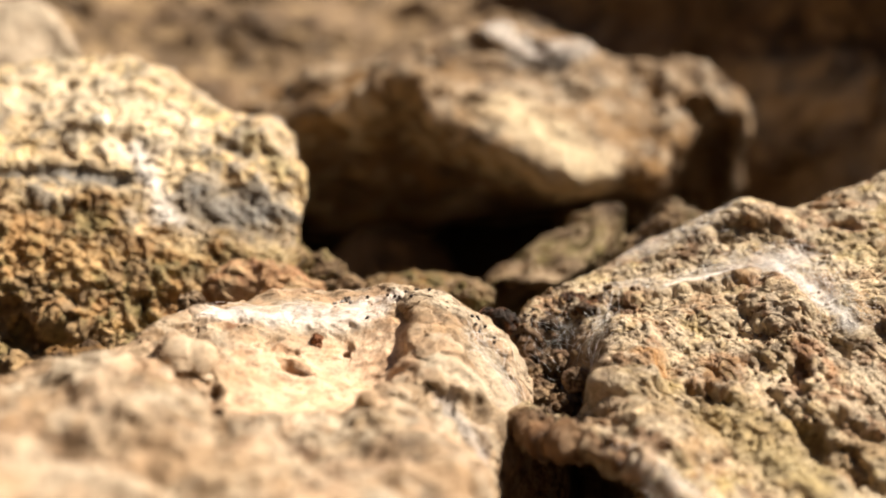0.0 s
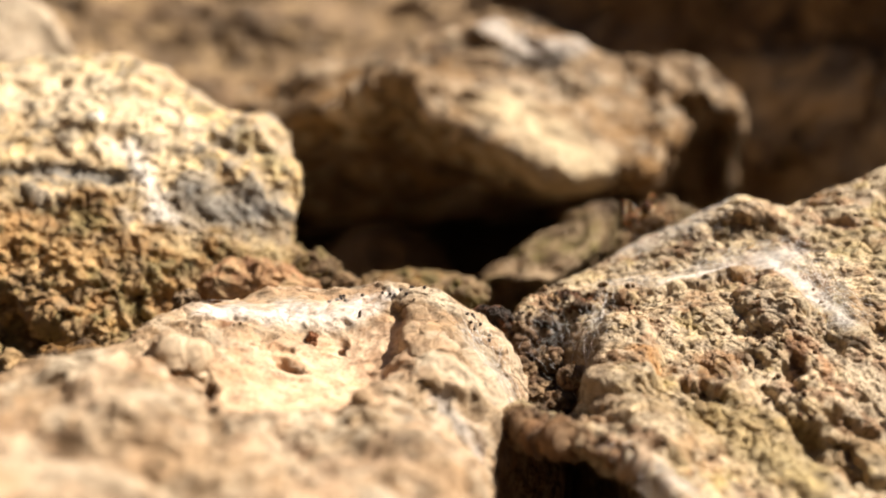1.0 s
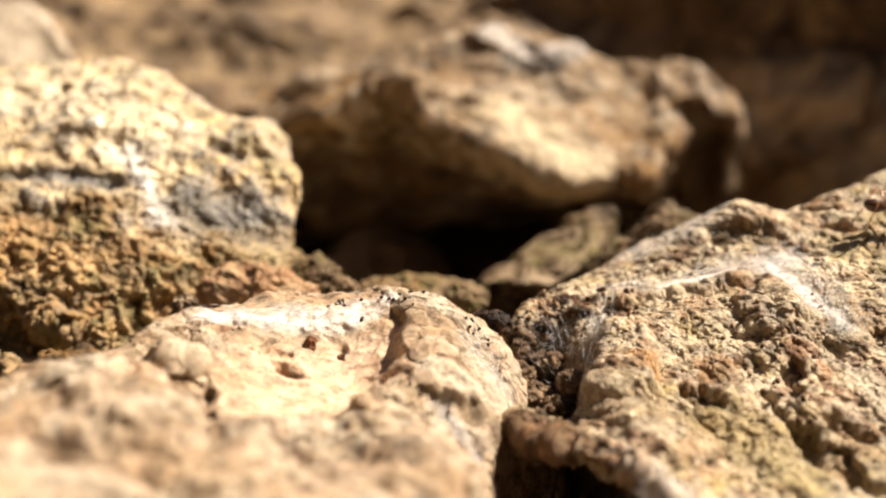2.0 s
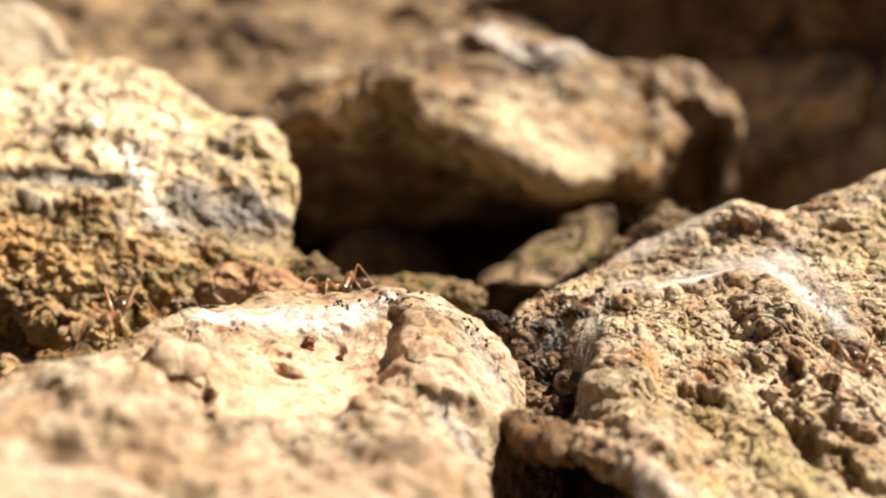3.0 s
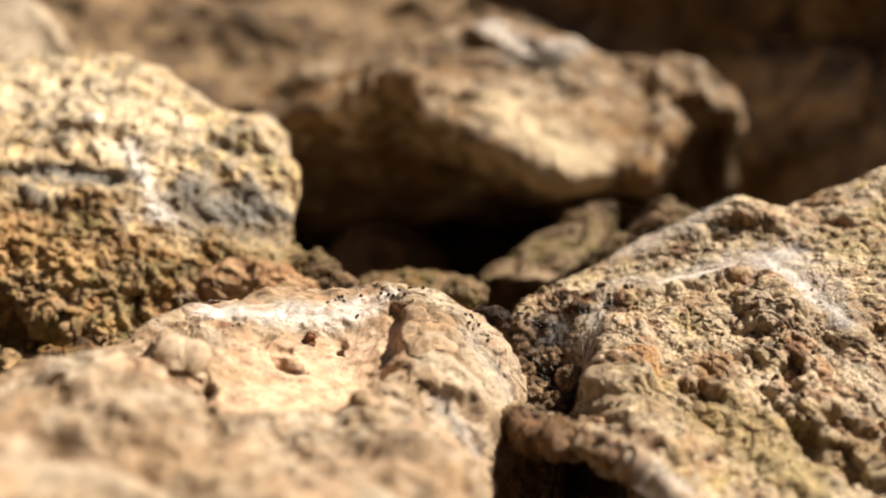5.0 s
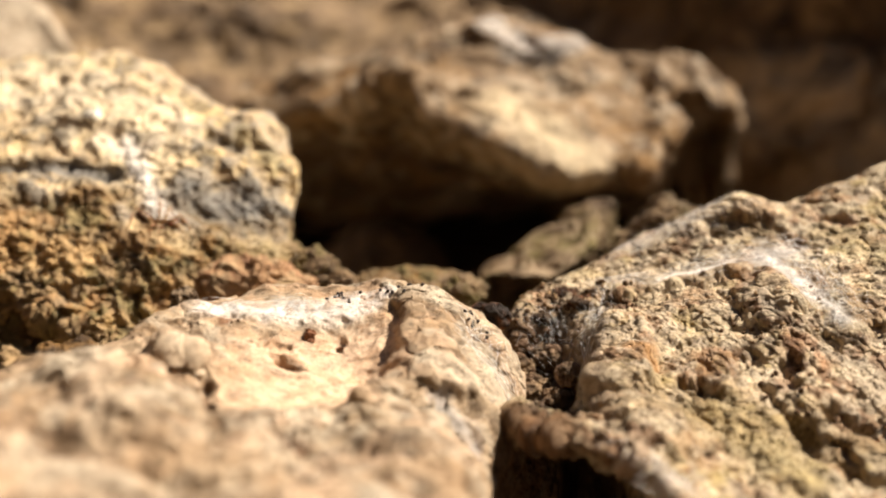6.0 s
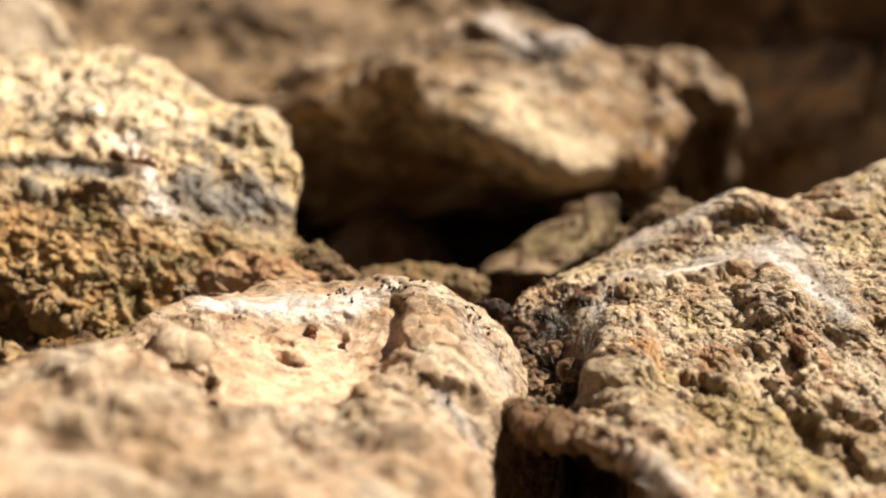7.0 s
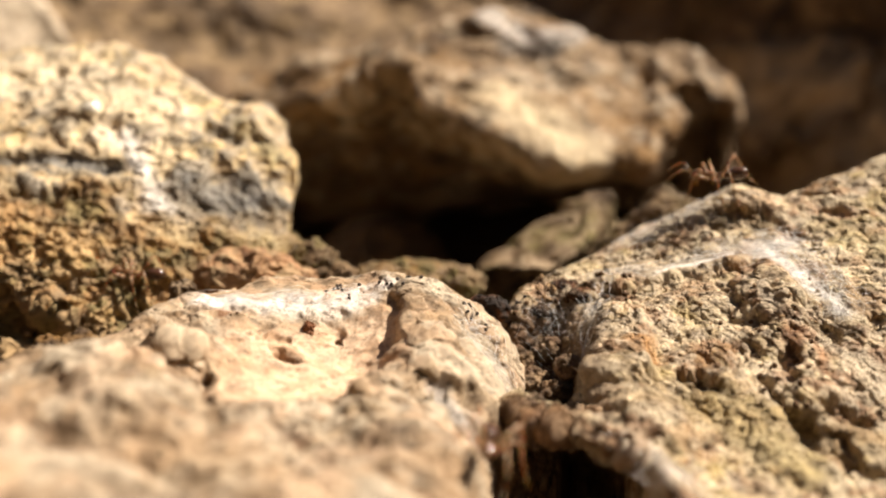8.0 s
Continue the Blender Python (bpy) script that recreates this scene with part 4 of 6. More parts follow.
    # cleft: brown earth, with the shade in it put into the colour
    st.stain_or_light((6.3, 79.7, 12.7), (8.7, 75, 12.5), 2.44, BROWN, 0.65)
    st.stain_or_light((6.2, 81.2, 16.1), (9.6, 80, 15.7), 2.51, (0.24, 0.14, 0.08), 0.5)
    st.stain_or_light((11.7, 81.3, 17.8), (9.9, 69.2, 15.8), 1.33, GREY, 0.5)
    # right end lightened: sunlight put into the colour
    st.stain_or_light((26.7, 71.5, 17.6), (28.7, 69.5, 16.4), 2.21, CREAM, 0.5)
    # recess under the peak: its shade painted in
    st.stain_or_light((22.2, 89.5, 22.7), (25.8, 87.1, 22.8), 1.6, (0.2, 0.15, 0.08), 0.6)
    st.stain_or_light((22.5, 78.4, 19.7), (23.6, 75.2, 19.3), 1.19, (0.30, 0.25, 0.19), 0.6)
    # lip edge and cleft: earth brown deepened by painted shade
    st.stain_or_light((3.8, 73, 11.7), (7.3, 59.7, 16.5), 0.78, (0.16, 0.08, 0.034), 0.7)
    st.stain_or_light((5.8, 80.3, 14.6), (8.4, 72.6, 13.2), 2.81, (0.15, 0.085, 0.045), 0.8)
    st.stain_or_light((7.3, 78.4, 10.6), (8.3, 67.9, 14.9), 1.55, (0.09, 0.05, 0.028), 0.8)
    # left-facing flank: the shade on it is put into the colour
    st.stain_or_light((11.2, 77, 17.2), (10, 65, 16), 1.26, (0.27, 0.19, 0.12), 0.6)
    st.stain_or_light((9.4, 85.3, 18.3), (13.4, 81.5, 18.4), 0.77, (0.17, 0.09, 0.05), 0.6)
    # the hollows again, with shade painted into each
    st.stain_or_light((22.2, 65.4, 15.3), (22.7, 64.1, 14.8), 1.38, (0.16, 0.12, 0.055), 0.6)
    st.stain_or_light((24.8, 67.1, 15.7), (26.3, 66.4, 15.2), 0.99, (0.17, 0.09, 0.05), 0.6)
    st.stain_or_light((24.7, 64.6, 14.7), (24.6, 61.9, 13.8), 0.81, (0.17, 0.1, 0.05), 0.6)
    st.stain_or_light((21, 69.7, 16.7), (21.4, 66.7, 15.8), 0.65, (0.18, 0.1, 0.05), 0.6)
    st.stain_or_light((16.3, 70.2, 16.5), (17, 69.4, 16.2), 1.1, (0.19, 0.14, 0.065), 0.6)
    st.stain_or_light((9.4, 58.8, 16.7), (12.4, 57.3, 15.8), 1.55, (0.46, 0.42, 0.37), 0.6)
    # whole lower flank toned down: its shading is put into the colour
    st.stain_or_light((14, 66.9, 15.9), (26.8, 64, 14.3), 4.17, (0.33, 0.24, 0.125), 0.5)
    # under the lip and down the cleft: brown earth plus painted shade
    st.stain_or_light((4.6, 74.7, 10.9), (13.4, 85.5, 3.2), 0.94, (0.22, 0.12, 0.055), 0.75)
    st.stain_or_light((4.2, 67.4, 15.6), (9.3, 59.9, 16.9), 0.54, (0.24, 0.14, 0.07), 0.6)
    st.stain_or_light((4.6, 66.3, 15.8), (9.3, 59.9, 16.9), 1.33, (0.19, 0.105, 0.05), 0.8)
    st.stain_or_light((6.5, 81, 15.2), (9.2, 77.6, 13.2), 2.06, (0.17, 0.1, 0.055), 0.8)
    st.stain_or_light((9.2, 77.6, 13.2), (7.6, 64, 16.2), 1.49, (0.13, 0.075, 0.04), 0.85)
    st.stain_or_light((5.9, 79.7, 13.3), (5.9, 64.4, 16.2), 0.98, (0.12, 0.07, 0.04), 0.85)
    st.stain_or_light((10.5, 78.6, 16.8), (9.9, 67.8, 15.9), 0.99, (0.30, 0.23, 0.16), 0.6)
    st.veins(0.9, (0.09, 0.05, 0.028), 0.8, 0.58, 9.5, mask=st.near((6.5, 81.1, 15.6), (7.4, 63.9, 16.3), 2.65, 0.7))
    st.stain_or_light((8.2, 82, 15.4), (9.4, 76.5, 13.6), 3.4, (0.17, 0.10, 0.055), 0.9)
    st.stain_or_light((8, 80.5, 12.3), (9, 75, 12.5), 3.2, (0.12, 0.07, 0.04), 0.9)
    st.veins(1.2, (0.26, 0.13, 0.05), 0.5, 0.6, 6.5, mask=lip)
    st.speckle(0.45, BROWN, 0.6, 0.18)
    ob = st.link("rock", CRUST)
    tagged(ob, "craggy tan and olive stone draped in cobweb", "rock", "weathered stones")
    return st


CHIP, FLECK = (-9.2, 73.1, 19.5), (-7.3, 72.7, 19.3)


def clods():
    """Loose crumbs of earth lodged between the stones."""
    def crumb(centre, radii, colours, label, turn=0.0, grain=0.9):
        st = clod(centre, radii, 110, turn)
        st.crags(radii[0] * 0.9, radii[0] * 0.16, 3)
        st.grains(grain, grain * 0.55)
        st.settle()
        st.rough(0.5, 0.16, 3)
        st.settle()
        st.base(*colours, size=1.6)
        tagged(st.link("clod", CRUST, floor=None), label, "earth clod", "loose clods")

    crumb((-15.3, 90.9, 17.3), (5.0, 2.6, 2.2), ((0.36, 0.20, 0.10), (0.44, 0.27, 0.14), (0.24, 0.11, 0.05), (0.38, 0.27, 0.15)), "reddish crumbly clod of earth beside a pale stone", -0.1, 0.7)
    crumb((-10.9, 95, 17.1), (2.3, 1.8, 1.9), (BROWN, OLIVE, TAN), "dark brown crumb of earth by a red clod", 0.3, 0.7)
    crumb((-8.3, 92.8, 16.7), (1.3, 1.2, 1.2), (BROWN, TAN), "small brown crumb of earth by a red clod", 0.0, 0.6)
    crumb((-2.5, 99.5, 14.4), (5.0, 3.4, 1.7), (OLIVE, TAN, OCHRE), "ochre clod lying in the gap behind a stone", 0.0, 1.2)
    crumb((2, 95.5, 15.1), (1.9, 1.6, 1.5), (OLIVE, TAN), "small olive clod in the gap between stones", 0.0, 0.8)
    crumb((3.5, 80.2, 18.1), (1.7, 1.1, 1.0), (DARK, RUST, DARK), "dark rusty scrap of earth on the crest", -0.5, 0.5)
    crumb((5.5, 78.3, 14.7), (1.3, 1.0, 1.0), (BROWN, (0.2, 0.11, 0.06), TAN), "crumbly brown lump of earth lodged in a cleft", 0.2, 0.55)
    crumb((6.6, 76.5, 13.7), (1.4, 1.1, 1.1), ((0.14, 0.08, 0.045), BROWN, TAN), "crumbly brown lump of earth lodged in a cleft", 0.9, 0.55)
    crumb((7.9, 74.6, 13.6), (1.3, 1.0, 1.0), (BROWN, DARK, (0.2, 0.12, 0.06)), "crumbly brown lump of earth lodged in a cleft", 0.5, 0.55)
    crumb((6.7, 73.3, 13.2), (1.2, 1.0, 0.8), ((0.14, 0.08, 0.045), BROWN), "crumbly brown lump of earth lodged in a cleft", 1.4, 0.55)
    crumb((7.9, 79.6, 15.1), (1.2, 0.9, 1.0), ((0.2, 0.12, 0.07), TAN, BROWN), "crumbly brown lump of earth lodged in a cleft", 0.3, 0.55)
    crumb((8.9, 76.1, 15.1), (0.9, 0.8, 0.9), ((0.24, 0.15, 0.09), TAN, BROWN), "crumbly brown lump of earth lodged in a cleft", 0.7, 0.55)
    crumb((9.4, 84.6, 18.3), (1.0, 0.8, 0.7), (DARK, RUST, BROWN), "small dark brown scrap of earth in a saddle", 0.3, 0.45)
    crumb((7.7, 82.3, 17.3), (0.8, 0.6, 0.5), (DARK, BROWN), "small dark brown scrap of earth in a saddle", 1.0, 0.4)
    crumb((10.8, 82.9, 18.3), (1.1, 0.7, 0.5), (BROWN, RUST, DARK), "small dark brown scrap of earth in a saddle", 0.2, 0.4)
    crumb((12.4, 81.6, 18.2), (0.7, 0.6, 0.5), (BROWN, DARK), "small dark brown scrap of earth in a saddle", 0.7, 0.4)
    crumb(left_near.spot(CHIP), (0.38, 0.34, 0.6), ((0.34, 0.15, 0.06), RUST), "small rusty chip standing in a pale hollow", 0.4, 0.35)
    crumb(left_near.spot(FLECK), (0.36, 0.28, 0.16), (BROWN, RUST, TAN), "small dark chip lying on pale stone", 0.9, 0.35)
    crumb((-19.6, 84, 18.3), (1.1, 0.9, 0.8), (BROWN, PALE), "small pale-brown crumb on the crest", 0.4, 0.5)
    crumb((-28.6, 82.9, 14.4), (2.4, 1.3, 0.7), (OCHRE, BROWN), "thin ochre flake lying in a crevice", 0.4, 0.7)


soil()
back_stone()
pale_stone()
middle_stone()
slab_stone()
olive_stone()
sunken_stone()
left_stone()
left_near = near_left_stone()
right = near_right_stone()
clods()


# ---------------------------------------------------------------- small things on the stones
def smooth_tube(bm, points, radii, sides=6):
    """A tapered tube through points, closed at both ends."""
    points = [Vector(p) for p in points]
    rings = []
    for i, p in enumerate(points):
        way = (points[min(i + 1, len(points) - 1)] - points[max(i - 1, 0)]).normalized()
        side = way.cross(Vector((0.31, 0.17, 0.93))).normalized()
        up = side.cross(way)
        rings.append([bm.verts.new(p + radii[i] * (math.cos(a) * side + math.sin(a) * up)) for a in (2 * math.pi * k / sides for k in range(sides))])
    for a, b in zip(rings, rings[1:]):
        for k in range(sides):
            bm.faces.new((a[k], a[(k + 1) % sides], b[(k + 1) % sides], b[k]))
    bm.faces.new(rings[0][::-1])
    bm.faces.new(rings[-1])


def blob(bm, centre, radii, turn=None, u=16, v=10, bumpy=0.0, shift=0.0):
    """A round body, with some unevenness."""
    made = bmesh.ops.create_uvsphere(bm, u_segments=u, v_segments=v, radius=1.0)["verts"]
    for w in made:
        k = 1 + bumpy * noise.noise(w.co * 1.7 + Vector((shift, 0, shift)))
        co = Vector((w.co.x * radii[0] * k, w.co.y * radii[1] * k, w.co.z * radii[2] * k))
        w.co = (turn @ co if turn else co) + Vector(centre)


def part(name, bm, mat, parent=None, label="", scale=1.0):
    me = bpy.data.meshes.new(name)
    bmesh.ops.recalc_face_normals(bm, faces=bm.faces[:])
    bmesh.ops.scale(bm, vec=(scale * MM,) * 3, verts=bm.verts[:])
    bm.to_mesh(me)
    bm.free()
    me.polygons.foreach_set("use_smooth", [True] * len(me.polygons))
    me.materials.append(mat)
    ob = new(name, me)
    if parent:
        ob.parent = parent
    return tagged(ob, label)


def cobweb(st, spots, label, dice):
    """Fine threads stretched close over the skin of a stone."""
    bm = bmesh.new()
    for a, b, radius, count, reach, thick in spots:
        p, n = st.pick(a, b, radius, count * 2, dice)
        for i in range(count):
            s, e = Vector(p[2 * i]), Vector(p[2 * i + 1])
            if (e - s).length > reach:
                e = s + (e - s) * (reach / (e - s).length)
            s, e = s + 0.10 * Vector(n[2 * i]), e + 0.10 * Vector(n[2 * i])
            up = Vector(n[2 * i]) * dice.uniform(0.0, 0.35)
            line = [s.lerp(e, f) + up * 4 * f * (1 - f) + 0.05 * noise.noise_vector(s.lerp(e, f) * 1.3) for f in (0, 0.2, 0.4, 0.6, 0.8, 1)]
            r = thick * dice.uniform(0.6, 1.3)
            smooth_tube(bm, line, [r] * 6, 3)
    tagged(part("cobweb", bm, SILK), label, "cobweb", "cobwebs", "stuff")


def specks(st, spots, dice):
    """Dark pellets scattered along the crest, each a thing of its own."""
    models = []
    for k in range(3):
        bm = bmesh.new()
        blob(bm, (0, 0, 0.07), (0.13, 0.11, 0.12), None, 10, 7, 0.5, k * 3.1)
        models.append(tagged(part("dark_pellet", bm, SOOT), "tiny black pellet lying on the stone's crest", "pellet", "dark pellets"))
    used = set()
    for a, b, radius, count, size in spots:
        p, n = st.pick(a, b, radius, count, dice)
        for q, up in zip(p, n):
            k = dice.randrange(3)
            m = Matrix.Translation(Vector(q) * MM) @ Vector(up).to_track_quat("Z", "Y").to_matrix().to_4x4() @ pose(0, 0, 0, 0, 0, dice.uniform(0, 360))
            if k in used:
                copy_thing(models[k], m)
            else:
                used.add(k)
                models[k].matrix_basis = m


def grit(st, spots, mat, label, dice):
    """Loose grains of many sizes strewn over a stone."""
    bm = bmesh.new()
    for a, b, radius, count, size in spots:
        p, n = st.pick(a, b, radius, count, dice)
        for q, up in zip(p, n):
            r = size * dice.uniform(0.4, 1.0) ** 1.5
            turn = Euler([dice.uniform(0, 6) for _ in range(3)]).to_matrix()
            blob(bm, Vector(q) + Vector(up) * r * 0.4, (r, r * dice.uniform(0.6, 1), r * dice.uniform(0.5, 0.9)), turn, 7, 5, 0.7, dice.uniform(0, 50))
    tagged(part("grit", bm, mat), label, "grit", "loose grit", "stuff")


def fibre(points, mat, label):
    bm = bmesh.new()
    pts = np.array(points, float)
    line = spline(pts, np.linspace(0, len(pts) - 1, 24))
    smooth_tube(bm, line, [0.055 - 0.03 * i / 23 for i in range(24)], 5)
    tagged(part("root_fibre", bm, mat), label, "root fibre")


def splinter():
    bm = bmesh.new()
    smooth_tube(bm, [Vector((0, 0, -0.42)), Vector((0.05, 0, -0.1)), Vector((0.02, 0.03, 0.2)), Vector((0.06, 0, 0.42))], [0.07, 0.12, 0.11, 0.06], 7)
    return tagged(part("splinter", bm, SOOT), "short dark splinter caught in cobweb on pale stone", "splinter")


def bead(centre, radius, label):
    bm = bmesh.new()
    blob(bm, centre, (radius, radius * 0.9, radius * 0.85), None, 20, 14, 0.2)
    tagged(part("mineral_grain", bm, GLINT), label, "mineral grain")


dice = random.Random(5)
SILK = plain_material("spider_silk", (0.80, 0.79, 0.77), 0.45, 0.5, 3000.0, 0.05, 0.0)
SOOT = plain_material("dark_crumb", (0.035, 0.022, 0.016), 0.7, 0.4, 9000.0, 0.5)
GLINT = plain_material("glassy_mineral", (0.75, 0.70, 0.58), 0.12, 0.8, 4000.0, 0.1, 0.0)

cobweb(right, (
    ((8.2, 82, 15.4), (9.4, 76.5, 13.6), 2.6, 110, 3.2, 0.006),
    ((12, 85.2, 18.6), (20.4, 84, 20.1), 1.6, 79, 4.0, 0.007),
    ((19.7, 84.5, 19.9), (26.6, 85.1, 21.8), 2.6, 224, 4.0, 0.007),
    ((26.3, 85.7, 22.1), (27.9, 75.5, 19.6), 2.0, 192, 5.0, 0.007),
    ((15, 90.8, 20.7), (21.9, 91.8, 23.8), 2.4, 132, 3.5, 0.007),
    ((11.8, 83, 18.4), (10.5, 75.5, 16.7), 1.6, 96, 3.0, 0.007),
    ((9.9, 58.8, 16.9), (14.3, 56.2, 17.2), 2.6, 96, 3.0, 0.007),
), "fine white cobweb threads draped over a craggy stone", dice)
cobweb(left_near, (
    ((-16.2, 74.4, 20.5), (-5.3, 76.4, 20), 1.3, 44, 4.0, 0.007),
    ((1.8, 75.4, 18.4), (4.3, 70.8, 14.5), 2.2, 105, 3.0, 0.007),
), "thin white cobweb film along the crest of a stone", dice)
specks(left_near, (
    ((-3.7, 77, 20.3), (-1.3, 77.2, 20.3), 0.6, 9, 1),
    ((-8.1, 77, 20.1), (-5.7, 77.1, 20.2), 0.6, 8, 1),
    ((1.8, 77, 19.1), (3.8, 75.8, 17.4), 1.0, 8, 1),
), dice)
specks(right, (
    ((4.9, 82.3, 15.9), (9.2, 82.4, 17.7), 1.0, 10, 1),
    ((8.5, 84.1, 17.8), (11.8, 83.5, 18.5), 1.0, 6, 1),
), dice)
CHAFF = plain_material("tan_grit", (0.26, 0.17, 0.09), 0.85, 0.2, 5000.0, 0.5)
UMBER_GRIT = plain_material("brown_grit", (0.085, 0.048, 0.024), 0.85, 0.2, 5000.0, 0.5)
grit(right, (
    ((7.1, 78, 15.7), (6.7, 72.2, 13.5), 3.0, 40, 0.3),
    ((7.6, 84.4, 17.9), (12.9, 84.9, 18.7), 2.0, 30, 0.28),
    ((17, 79.3, 18.7), (24.5, 77.3, 19.4), 3.5, 30, 0.22),
), CHAFF, "loose tan grit strewn over a craggy stone", dice)
grit(right, (
    ((6.1, 80, 15.9), (6.6, 71.2, 13.5), 3.0, 110, 0.28),
    ((8.5, 84.1, 17.8), (14.2, 82.3, 18.6), 1.8, 60, 0.28),
    ((22.1, 75.4, 18.8), (22.3, 64.6, 17.9), 2.6, 60, 0.28),
), UMBER_GRIT, "dark brown grit in the cracks of a craggy stone", dice)
grit(left_near, (
    ((-5.7, 77.7, 20.3), (2.6, 76.8, 18.7), 1.6, 14, 0.1),
    ((-19.2, 69.4, 20.5), (-13.8, 73.7, 20.2), 1.4, 12, 0.14),
), UMBER_GRIT, "fine brown grit along the crest of a pale stone", dice)
fibre(((4.9, 73.3, 15.4), (5.1, 72.1, 14.7), (5.6, 70.4, 14), (6.5, 69.2, 13.6)), CHAFF, "tan thin root fibre hanging in a cleft")
loose_splinter = splinter()
bead((-31.7, 104.7, 29.1), 0.75, "bright glassy grain set in a cream stone")
bead((-34.1, 103.4, 27.1), 0.4, "small pale grain set in a cream stone")


# ---------------------------------------------------------------- ants
def glossy(name, colour, rough, through_light):
    m = plain_material(name, colour, rough, 0.6, 2500.0, 0.25, 0.00001)
    shader = m.node_tree.nodes["Principled BSDF"]
    shader.inputs["Subsurface Weight"].default_value = through_light
    shader.inputs["Subsurface Radius"].default_value = (1.0, 0.45, 0.18)
    shader.inputs["Subsurface Scale"].default_value = 0.0004
    return m


AMBER = glossy("amber_shell", (0.13, 0.066, 0.028), 0.14, 0.2)
UMBER = glossy("dark_shell", (0.06, 0.026, 0.012), 0.12, 0.2)
STRAW = glossy("leg_shell", (0.30, 0.19, 0.095), 0.35, 0.4)
JET = plain_material("eye", (0.2, 0.008, 0.009), 0.15, 0.6)

# hip, knee, ankle and foot of the legs of one side, ahead is +x
GROWN = 1.22
LEGS = (
    ((0.42, 0.18, 1.45), (1.00, 0.95, 2.15), (1.60, 1.45, 0.55), (1.85, 1.65, 0.0)),
    ((0.05, 0.20, 1.42), (0.15, 1.25, 2.20), (-0.05, 2.00, 0.55), (-0.15, 2.35, 0.0)),
    ((-0.30, 0.18, 1.42), (-1.15, 1.00, 2.75), (-1.90, 1.60, 0.60), (-2.20, 1.85, 0.0)),
)


def ant():
    """A slender long-legged ant, standing on its feet at the origin, head towards +x."""
    body = new("ant")
    bm = bmesh.new()
    blob(bm, (0.40, 0, 1.68), (0.48, 0.27, 0.27))
    blob(bm, (-0.18, 0, 1.60), (0.46, 0.22, 0.21))
    blob(bm, (-0.62, 0, 1.58), (0.16, 0.11, 0.19))
    part("thorax", bm, AMBER, body, scale=GROWN)
    bm = bmesh.new()
    blob(bm, (1.16, 0, 1.82), (0.46, 0.36, 0.31), Euler((0, 0.45, 0)).to_matrix())
    smooth_tube(bm, [(1.45, 0.13, 1.65), (1.66, 0.10, 1.52), (1.72, 0.0, 1.48)], [0.07, 0.05, 0.02])
    smooth_tube(bm, [(1.45, -0.13, 1.65), (1.66, -0.10, 1.52), (1.72, 0.0, 1.48)], [0.07, 0.05, 0.02])
    head = part("head", bm, AMBER, body, scale=GROWN)
    for s in (1, -1):
        bm = bmesh.new()
        blob(bm, (1.22, 0.29 * s, 1.93), (0.11, 0.07, 0.10), None, 10, 8)
        part("eye", bm, JET, head, scale=GROWN)
        bm = bmesh.new()
        smooth_tube(bm, [(1.45, 0.12 * s, 1.90), (1.85, 0.45 * s, 2.30), (2.10, 0.62 * s, 2.42), (2.6, 0.80 * s, 2.15), (3.15, 0.92 * s, 1.70)], [0.026, 0.026, 0.03, 0.03, 0.036])
        part("antenna", bm, STRAW, head, scale=GROWN)
    bm = bmesh.new()
    blob(bm, (-1.42, 0, 1.72), (0.72, 0.46, 0.44), Euler((0, 0.12, 0)).to_matrix(), 24, 14)
    smooth_tube(bm, [(-0.60, 0, 1.55), (-0.85, 0, 1.62)], [0.07, 0.1])
    part("gaster", bm, UMBER, body, scale=GROWN)
    legs = []
    for s in (1, -1):
        for row in LEGS:
            hip, knee, ankle, foot = (Vector((x, y * s, z)) for x, y, z in row)
            bm = bmesh.new()
            mid = hip.lerp(knee, 0.4)
            smooth_tube(bm, [Vector(), mid - hip, knee - hip], [0.11, 0.105, 0.055])
            smooth_tube(bm, [knee - hip, knee.lerp(ankle, 0.5) - hip, ankle - hip], [0.036, 0.038, 0.026])
            smooth_tube(bm, [ankle - hip, foot - hip], [0.024, 0.016])
            leg = part("leg", bm, STRAW, body, scale=GROWN)
            leg.location = hip * MM * GROWN
            legs.append(leg)
    return body


def ant_pose(x, y, z, heading, ux, uy, uz):
    """Feet at a place given in millimetres, head to the heading (degrees), back to the up-vector."""
    up = Vector((ux, uy, uz)).normalized()
    ahead = Vector((math.cos(radians(heading)), math.sin(radians(heading)), 0))
    ahead = (ahead - up * ahead.dot(up)).normalized()
    turn = Matrix((ahead, up.cross(ahead), up)).transposed().to_4x4()
    return Matrix.Translation(Vector((x, y, z)) * MM) @ turn


first_ant = tagged(ant(), "slender amber-brown ant with long pale legs", "ant", "ants running over the stones")
ants = [first_ant] + [copy_thing(first_ant, Matrix.Identity(4)) for _ in range(4)]


def stride(body):
    """The legs swing in two sets of three, ten steps a second."""
    for i, leg in enumerate(o for o in body.children if o.name.startswith("leg")):
        hip, side, sign = leg.location.copy(), 1 if i < 3 else -1, 1 if (i + i // 3) % 2 == 0 else -1
        keys = []
        for k in range(81):
            swing = sign * (14 if k % 2 else -14)
            keys.append((k / 10, Matrix.Translation(hip) @ pose(0, 0, 0, side * (5 if swing * side > 0 else 0), 0, swing)))
        walk(leg, keys)


